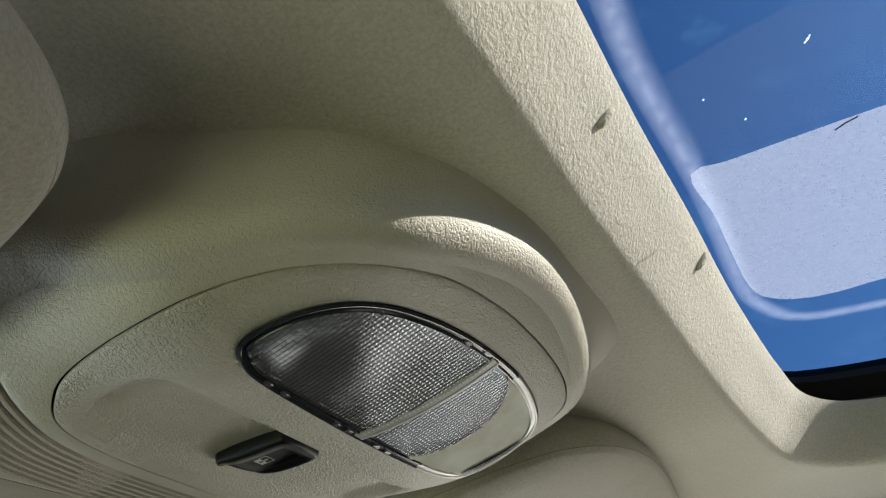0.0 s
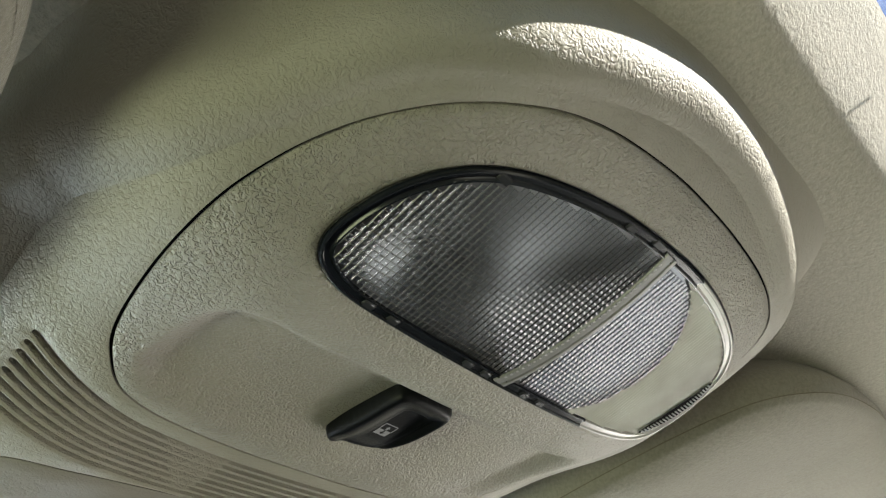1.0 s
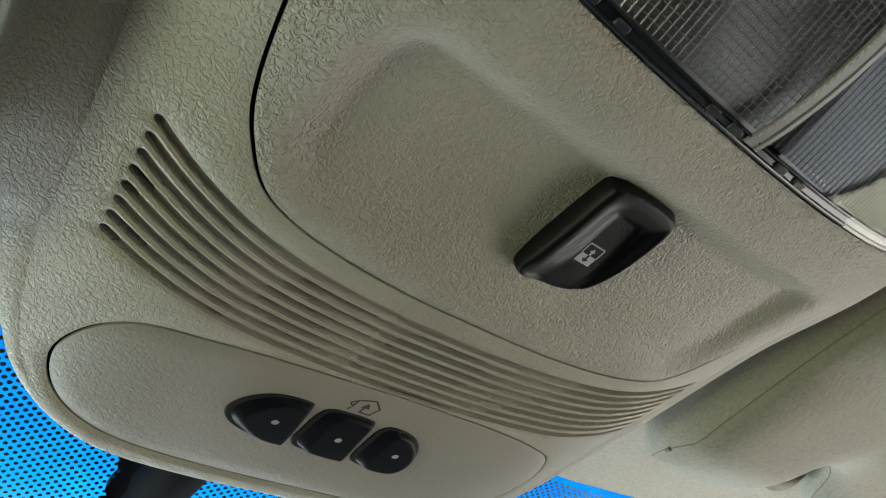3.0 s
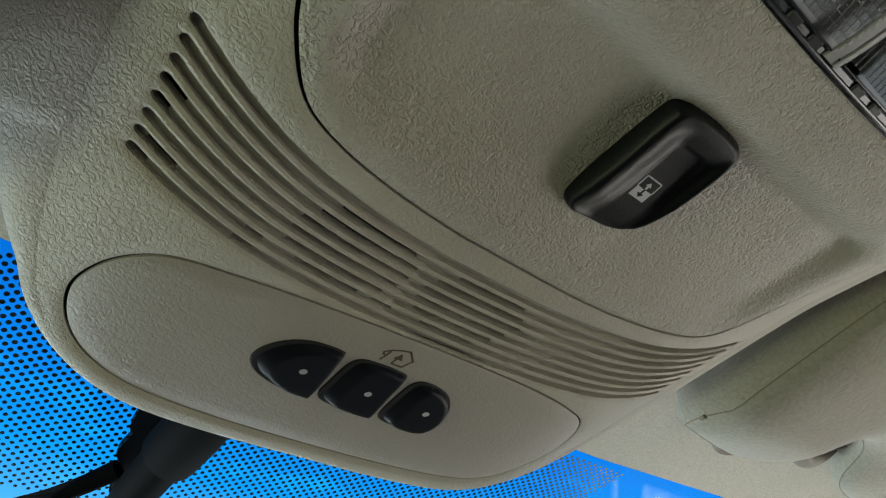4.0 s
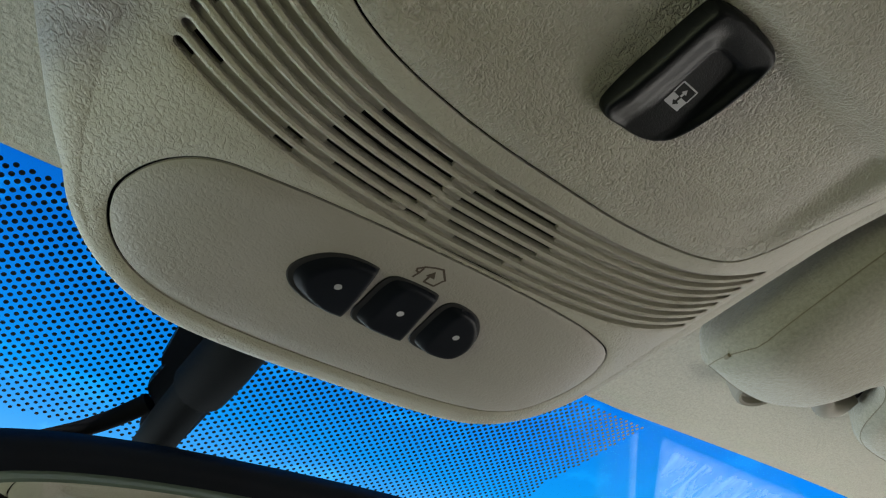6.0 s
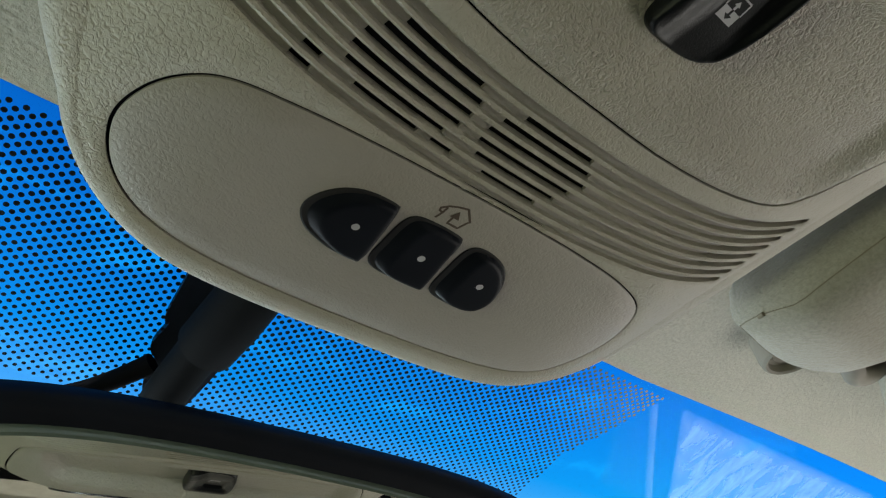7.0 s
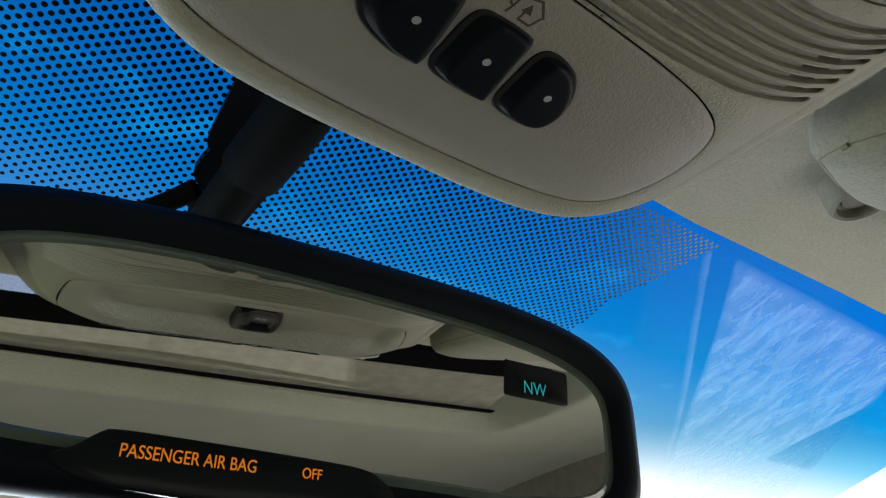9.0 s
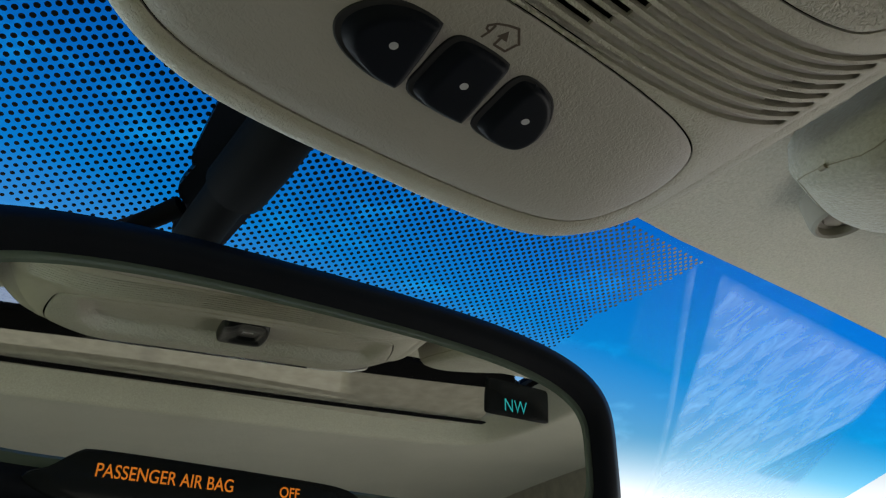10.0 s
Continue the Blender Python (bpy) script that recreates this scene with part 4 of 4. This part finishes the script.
    prisms("reading_lens", 1, (2.0, 2.0), 0.42, False, LENS)
    prisms("ribbed_surround", 1, (1.5, 1.5), 0.36, True, plain("pale_ribbed_plastic", (0.93, 0.915, 0.87), 0.4, spec=0.3))
    # divider
    ys = np.linspace(-220, -155.5, 24)
    rings = []
    bm = bmesh.new()
    prof = ((-3.2, 0.2), (-2.9, -0.4), (0.2, -0.5), (0.5, -0.15), (0.9, -0.15), (1.2, -0.6), (2.4, -0.6), (2.8, 0.2))
    rows = [[bm.verts.new(((float(seam_x(y)) + a) * 0.001, y * 0.001, (float(lens_z(seam_x(y), y)) + h) * 0.001)) for a, h in prof] for y in ys]
    for a, b in zip(rows, rows[1:]):
        for i in range(len(prof) - 1):
            bm.faces.new((a[i], a[i + 1], b[i + 1], b[i]))
    part("divider", bm, plain("clear_grey_divider", (0.24, 0.24, 0.237), 0.3), lens)
    for y in np.linspace(-216, -159, 30):
        x = float(seam_x(y)) - 2.3
        zz = float(lens_z(x, y))
        part("bead", box(((x - 0.35) * 0.001, (y - 0.55) * 0.001, (zz - 0.75) * 0.001), ((x + 0.35) * 0.001, (y + 0.55) * 0.001, (zz - 0.2) * 0.001), 0.0002, 1), WHITE_INK, lens)
    # dark lamp cavity, the silvered bowl and the pale reading-lamp cup
    v, f = sheet(grow(LENS_LOOP, 0.3), [], lambda x, y: lens_z(x, y) + 4.5 + 6.0 * np.exp(-((x + 42) / 14) ** 2 - ((y + 169) / 12) ** 2) + 4.0 * np.exp(-((x + 4) / 24) ** 2 - ((y + 190) / 20) ** 2), 2.5, -4.0, 0.0)
    finish("lamp_cavity", mm(v), f, DISH, lens, "silvered lamp reflector", angle=80)
    cup = grow(LENS_LOOP, -2.5)
    cell = cup[cup[:, 0] > 20.5]
    cell = cell[np.argsort(np.arctan2(cell[:, 1] + 185, cell[:, 0] - 22))]
    v, f = sheet(cell, [round_cut], lambda x, y: lens_z(x, y) + 0.8, 3.0, 0.0, 0.0)
    finish("reading_lamp_plate", mm(v), f, plain("pale_cup_plastic", (0.90, 0.88, 0.82), 0.45), lens, "pale plastic surround", smooth=False)
    v, f = sheet(cell, [], lambda x, y: lens_z(x, y) + 1.9, 3.0, 0.0, 0.0)
    finish("reading_lamp_dish", mm(v), f, plain("blue_grey_dish", (0.19, 0.21, 0.24), 0.36, 0.45, grain=0.6, scale=300), lens, "blue-grey dish", smooth=False)
    # slotted side grille of the reading lamp
    ends = rounded([(89.0, -165.5), (94.5, -176), (96.4, -187), (94.0, -197)], 26, False)
    t = np.gradient(ends, axis=0)
    nrm = np.stack([-t[:, 1], t[:, 0]], 1) / np.linalg.norm(t, axis=1)[:, None]
    w = 4.6 * np.sin(np.linspace(0.2, math.pi - 0.2, 26))[:, None]
    a, b = ends + nrm * w, ends - nrm * w
    vv = [(p[0], p[1], float(lens_z(*p)) - 0.75) for p in np.vstack([a, b])]
    finish("side_slot", mm(vv), [(i, i + 1, 26 + i + 1, 26 + i) for i in range(25)], BLACK_DEEP, lens, "dark side slot", smooth=False)
    for i in range(1, 25):
        p = ends[i]
        part("bead", box(((p[0] - 1.2) * 0.001, (p[1] - 0.32) * 0.001, (float(lens_z(*p)) - 1.3) * 0.001), ((p[0] + 2.0) * 0.001, (p[1] + 0.32) * 0.001, (float(lens_z(*p)) - 0.7) * 0.001), 0.0002, 1), WHITE_INK, lens)
    # clip tabs along the rim
    smoked = plain("smoked_clip", (0.035, 0.037, 0.040), 0.2, spec=0.6)
    for x, y in ((-50, -156.8), (-40, -156.2), (-6, -155.8), (3, -155.8), (24, -155.9), (33, -156), (-50, -205), (-5, -217.8), (8, -219.8)):
        part("clip_tab", box(((x - 2.2) * 0.001, (y - 1.3) * 0.001, (float(lens_z(x, y)) - 0.5) * 0.001), ((x + 2.2) * 0.001, (y + 1.3) * 0.001, (float(lens_z(x, y)) + 0.6) * 0.001), 0.0004, 1), smoked, lens)


build_lens()


# ---- sun visors ----
def build_visor(side):
    tilt = pose(0.152 if side > 0 else -0.142, -0.021 if side > 0 else -0.004, 1.224 if side > 0 else 1.211, -21, 0 if side > 0 else -13, 0)
    root = thing("sun_visor", tilt, "beige cloth-covered sun visor folded up against the headliner", "sun visor", "pair of sun visors")
    # outline in the visor's own plane: u outwards, v to the rear (metres)
    half = [(0.0005, 0.0004), (0.006, 0.0010), (0.016, 0.0024), (0.030, 0.0038), (0.045, 0.0035), (0.060, -0.001), (0.072, -0.008), (0.079, -0.022), (0.088, -0.033), (0.102, -0.036), (0.118, -0.030), (0.130, -0.012), (0.146, -0.003), (0.18, 0.0), (0.25, -0.002), (0.33, -0.012),
            (0.352, -0.055), (0.35, -0.14), (0.33, -0.178), (0.25, -0.196), (0.16, -0.206), (0.09, -0.206), (0.045, -0.199), (0.014, -0.184), (-0.003, -0.165), (-0.010, -0.135), (-0.013, -0.090), (-0.0128, -0.055), (-0.0115, -0.030), (-0.0075, -0.0125), (-0.003, -0.004)]
    loop = rounded([(side * a, b) for a, b in half], 200)
    if side < 0:
        loop = loop[::-1]
    # along the inner edge the seam lies below an upright side wall
    def sag(x, y):
        return np.clip((0.11 - side * x) / 0.115, 0, 1) * np.clip(-y / 0.025, 0, 1)
    w = sag(loop[:, 0], loop[:, 1])
    rings = []
    for out, z, outw, zw in ((-0.0008, -0.0002, -0.0026, -0.0125), (0.0, 0.002, -0.0016, -0.0115), (0.0, 0.005, -0.0004, -0.0090), (-0.0004, 0.0062, -0.0006, -0.0062), (-0.0015, 0.0095, -0.003, -0.0040), (-0.0045, 0.0170, -0.008, 0.0), (-0.010, 0.0230, -0.012, 0.0)):
        rings.append(np.column_stack([grow(loop, out + outw * w), z + zw * w]))
    rim = rings[0][:, :2]

    def pad(x, y):
        d = np.clip(near_loop(x, y, rim) / 0.026, 0, 1)
        drop = -0.0002 - 0.0125 * sag(x, y) - 0.0070 * np.sqrt(1 - (1 - d) ** 2)
        if side < 0:
            return drop
        # below the seam the inner side slopes down to a soft crease before the flat underside
        edge = rim[:, 0] < 0.004
        e = np.clip(near_loop(x, y, rim[edge]) / 0.028, 0, 1)
        ends = np.clip(near_loop(x, y, rim[~edge]) / 0.022, 0, 1)
        return drop - 0.0030 * np.sin(e * math.pi / 2) * np.sqrt(1 - (1 - ends) ** 2) * np.clip((0.25 - x) / 0.18, 0, 1) * np.clip((y + 0.185) / 0.08, 0, 1)

    v, f = sheet(rim, [], pad, 0.006, 0.0, 0.0, [grow(rim, -0.001), grow(rim, -0.0022), grow(rim, -0.004)])
    base, n = len(v), len(loop)
    for r in rings:
        v += [tuple(p) for p in r]
    for k in range(len(rings) - 1):
        a, b = base + k * n, base + (k + 1) * n
        f += [(a + i, b + i, b + (i + 1) % n, a + (i + 1) % n) for i in range(n)]
    f.append(tuple(base + (len(rings) - 1) * n + i for i in range(n)))
    finish("body", v, f, VISOR_CLOTH, root, angle=80)
    # seam round the edge
    if side > 0:
        seam = [tuple(p) for p in rings[0] + np.array([0, 0, -0.0001])]
        part("seam", tube(seam + seam[:1], 0.00026, 6), THREAD, root, "brown stitched seam")
        part("seam_knot", tube([(side * -0.0058, -0.0125, -0.0064), (side * -0.0044, -0.0100, -0.0054)], 0.0010, 8), THREAD, root)
    # pivot rod in the notch and the clip that carries it
    part("pivot_arm", tube(rounded([(side * 0.090, -0.020, 0.013), (side * 0.098, -0.012, 0.010), (side * 0.108, -0.0065, 0.009), (side * 0.118, -0.010, 0.010), (side * 0.124, -0.018, 0.012)], 16, False), [0.0035 + 0.0022 * math.sin(math.pi * k / 15) for k in range(16)], 14), BEIGE_DARK, root, "beige plastic pivot arm")
    # solid black block gives the shade of the hollow behind the arm
    part("pivot_shade_block", box(tuple(np.minimum((side * 0.110, -0.030, 0.0125), (side * 0.135, -0.008, 0.018))), tuple(np.maximum((side * 0.110, -0.030, 0.0125), (side * 0.135, -0.008, 0.018))), 0.001, 1), BLACK_MATT, root, "black block for the shade inside the pivot notch")
    return root


build_visor(1)
build_visor(-1)


def build_clip(side):
    root = thing("visor_clip", pose(side * 0.236, -0.003, 1.2475, -16, 0, 0), "beige plastic visor clip screwed to the headliner", "visor clip")
    turn = np.linspace(0, 2 * math.pi, 40, endpoint=False)
    rings = [np.column_stack([r * np.cos(turn), r * np.sin(turn), np.full(40, z)]) for r, z in ((0.0150, 0.010), (0.0150, -0.0035), (0.0144, -0.0066), (0.0130, -0.0078), (0.0116, -0.0070), (0.0107, -0.0036), (0.0085, -0.0026), (0.0078, -0.0040), (0.0030, -0.0046))]
    part("base", stacked(rings), BEIGE_DARK, root, "round hollow plastic cup")
    part("hook", tube(rounded([(side * 0.006, -0.006, -0.006), (side * 0.016, -0.016, -0.010), (side * 0.026, -0.026, -0.010), (side * 0.034, -0.034, -0.004), (side * 0.036, -0.038, 0.006)], 14, False), 0.0050, 12), BEIGE_DARK, root)
    return root


build_clip(1)

# ---- rear-view mirror ----
MIR = Matrix(((0.99027, 0.1372, 0.02337, 0.00953), (-0.1391, 0.98142, 0.13213, 0.06939), (-0.00481, -0.13409, 0.99096, 1.11965), (0, 0, 0, 1)))
MIR_SIZE = 1.134   # all of the mirror is drawn for a glass 0.2 m wide and enlarged by this


def mirror_loop(hw, hh, power, arch, n=140):
    out = []
    for a in np.linspace(0, 2 * math.pi, n, endpoint=False):
        c, s = math.cos(a), math.sin(a)
        x = hw * math.copysign(abs(c) ** (2 / power), c)
        z = hh * math.copysign(abs(s) ** (2 / power), s)
        out.append((x, z + arch * (1 - (x / hw) ** 2) - arch / 2))
    return np.array(out)


def build_mirror():
    root = thing("rear_view_mirror", MIR, "black-framed rear-view mirror with lit compass and warning display", "rear-view mirror")
    def ring(hw, hh, y, drop=0.0, power=4.2, arch=0.004):
        l = mirror_loop(hw, hh - drop, power, arch)
        return np.column_stack([l[:, 0], np.full(len(l), y), l[:, 1] - drop])
    shell = [ring(0.0985, 0.0275, -0.0015, 0.0011), ring(0.1005, 0.0295, -0.0042, 0.0011), ring(0.106, 0.0335, -0.0048, 0.0006), ring(0.1112, 0.0365, -0.0015), ring(0.1125, 0.0375, 0.004), ring(0.112, 0.037, 0.012), ring(0.104, 0.032, 0.024), ring(0.080, 0.022, 0.034), ring(0.04, 0.010, 0.038)]
    part("housing", stacked(shell), BLACK_SOFT, root, angle=60)
    part("glass_edge", stacked([ring(0.0990, 0.0280, -0.0018, 0.0011), ring(0.0962, 0.0256, -0.0026, 0.0011), ring(0.0945, 0.0240, -0.0012, 0.0011)], False), EDGE_GLASS, root, "greenish bevelled glass edge", 30)
    bm = bmesh.new()
    bm.faces.new([bm.verts.new(tuple(p)) for p in ring(0.0978, 0.0268, -0.0020, 0.0011)])
    part("mirror_glass", bm, MIRROR, root, "silvered glass")
    # compass window in the corner
    loop = rounded([(0.0555, 0.0165), (0.057, 0.0172), (0.072, 0.0172), (0.0795, 0.017), (0.0805, 0.0155), (0.0802, 0.0072), (0.079, 0.006), (0.065, 0.0058), (0.0558, 0.0058), (0.0548, 0.0072)], 60)
    comp = part("compass_window", stacked([np.column_stack([grow(loop, -g)[:, 0], np.full(60, y), grow(loop, -g)[:, 1]]) for g, y in ((0, -0.0019), (0, -0.0023), (0.0003, -0.0025))]), DISPLAY, root, "smoked compass window")
    flat = pose(0, 0, 0, 90, 0, 0)
    lettering("compass_letters", "NW", 0.0060, pose(0.0618, -0.0027, 0.0073) @ flat @ Matrix.Diagonal((0.86, 1, 1, 1)), CYAN, comp)
    # air bag display rising from the lower frame
    chin = rounded([(-0.066, -0.029), (-0.061, -0.0262), (-0.0565, -0.0226), (-0.052, -0.0216), (-0.03, -0.0218), (-0.005, -0.0224), (0.006, -0.0230), (0.0115, -0.0246), (0.0165, -0.0290), (0.012, -0.0335), (-0.02, -0.035), (-0.055, -0.0335)], 90)
    disp = part("air_bag_display", stacked([np.column_stack([grow(chin, -g)[:, 0], np.full(90, y), grow(chin, -g)[:, 1]]) for g, y in ((0, -0.0019), (0, -0.0048), (0.0006, -0.0052))]), DISPLAY, root, "smoked air bag display")
    lettering("warning_letters", "PASSENGER AIR BAG", 0.0042, pose(-0.0522, -0.0054, -0.0274) @ flat @ Matrix.Diagonal((0.80, 1, 1, 1)), AMBER, disp, 0.003)
    lettering("warning_letters", "OFF", 0.0036, pose(-0.0097, -0.0054, -0.0272) @ flat @ Matrix.Diagonal((0.84, 1, 1, 1)), AMBER, disp, 0.006)
    for ob in root.children_recursive:
        ob.data.transform(Matrix.Scale(MIR_SIZE, 4))
    return root


mirror = build_mirror()


def build_stem():
    root = thing("mirror_stem", pose(-0.0155, 0.12, 1.193), "black mirror stem with collar, mount plate and cable on the windscreen", "mirror stem")
    part("stem", tube([(-0.002, -0.030, 0.012), (-0.0025, 0.010, -0.006), (-0.002, 0.034, -0.020), (0.0, 0.02, -0.052), (0.008, -0.035, -0.076)], 0.0088, 20), STEM_BLACK, root, angle=60)
    part("collar", tube([(-0.001, -0.050, 0.018), (-0.001, -0.030, 0.010), (-0.001, -0.012, 0.0042)], [0.0118, 0.0122, 0.0120], 20), STEM_BLACK, root, angle=60)
    plate = rounded([(-0.0170, -0.055), (-0.0175, -0.0064), (-0.0142, -0.0029), (-0.0155, 0.0092), (-0.0102, 0.0155), (-0.0078, 0.0285), (0.012, 0.030), (0.014, -0.055)], 80)
    rings = [np.column_stack([plate, screen_z(plate[:, 1] + 0.12) - 1.19 - h]) for h in (0.0008, 0.004)]
    part("mount_plate", stacked(rings), plain("blue_black_plastic", (0.007, 0.010, 0.019), 0.6, spec=0.2), root)
    part("cable", tube(rounded([(-0.012, 0.012, 0.0), (-0.020, 0.022, -0.006), (-0.030, 0.030, -0.012), (-0.050, 0.036, -0.022), (-0.075, 0.03, -0.04)], 20, False), [0.0042 - 0.0016 * k / 19 for k in range(20)], 10), BLACK_DEEP, root, "black cable")


build_stem()

# ---- outside ----
bm = bmesh.new()
bmesh.ops.create_grid(bm, x_segments=24, y_segments=24, size=2500)
for v in bm.verts:
    v.co.z = -0.55
tagged(part("ground", bm, GROUND), "pale dry grass ground reaching the horizon", "ground", kind="structure")
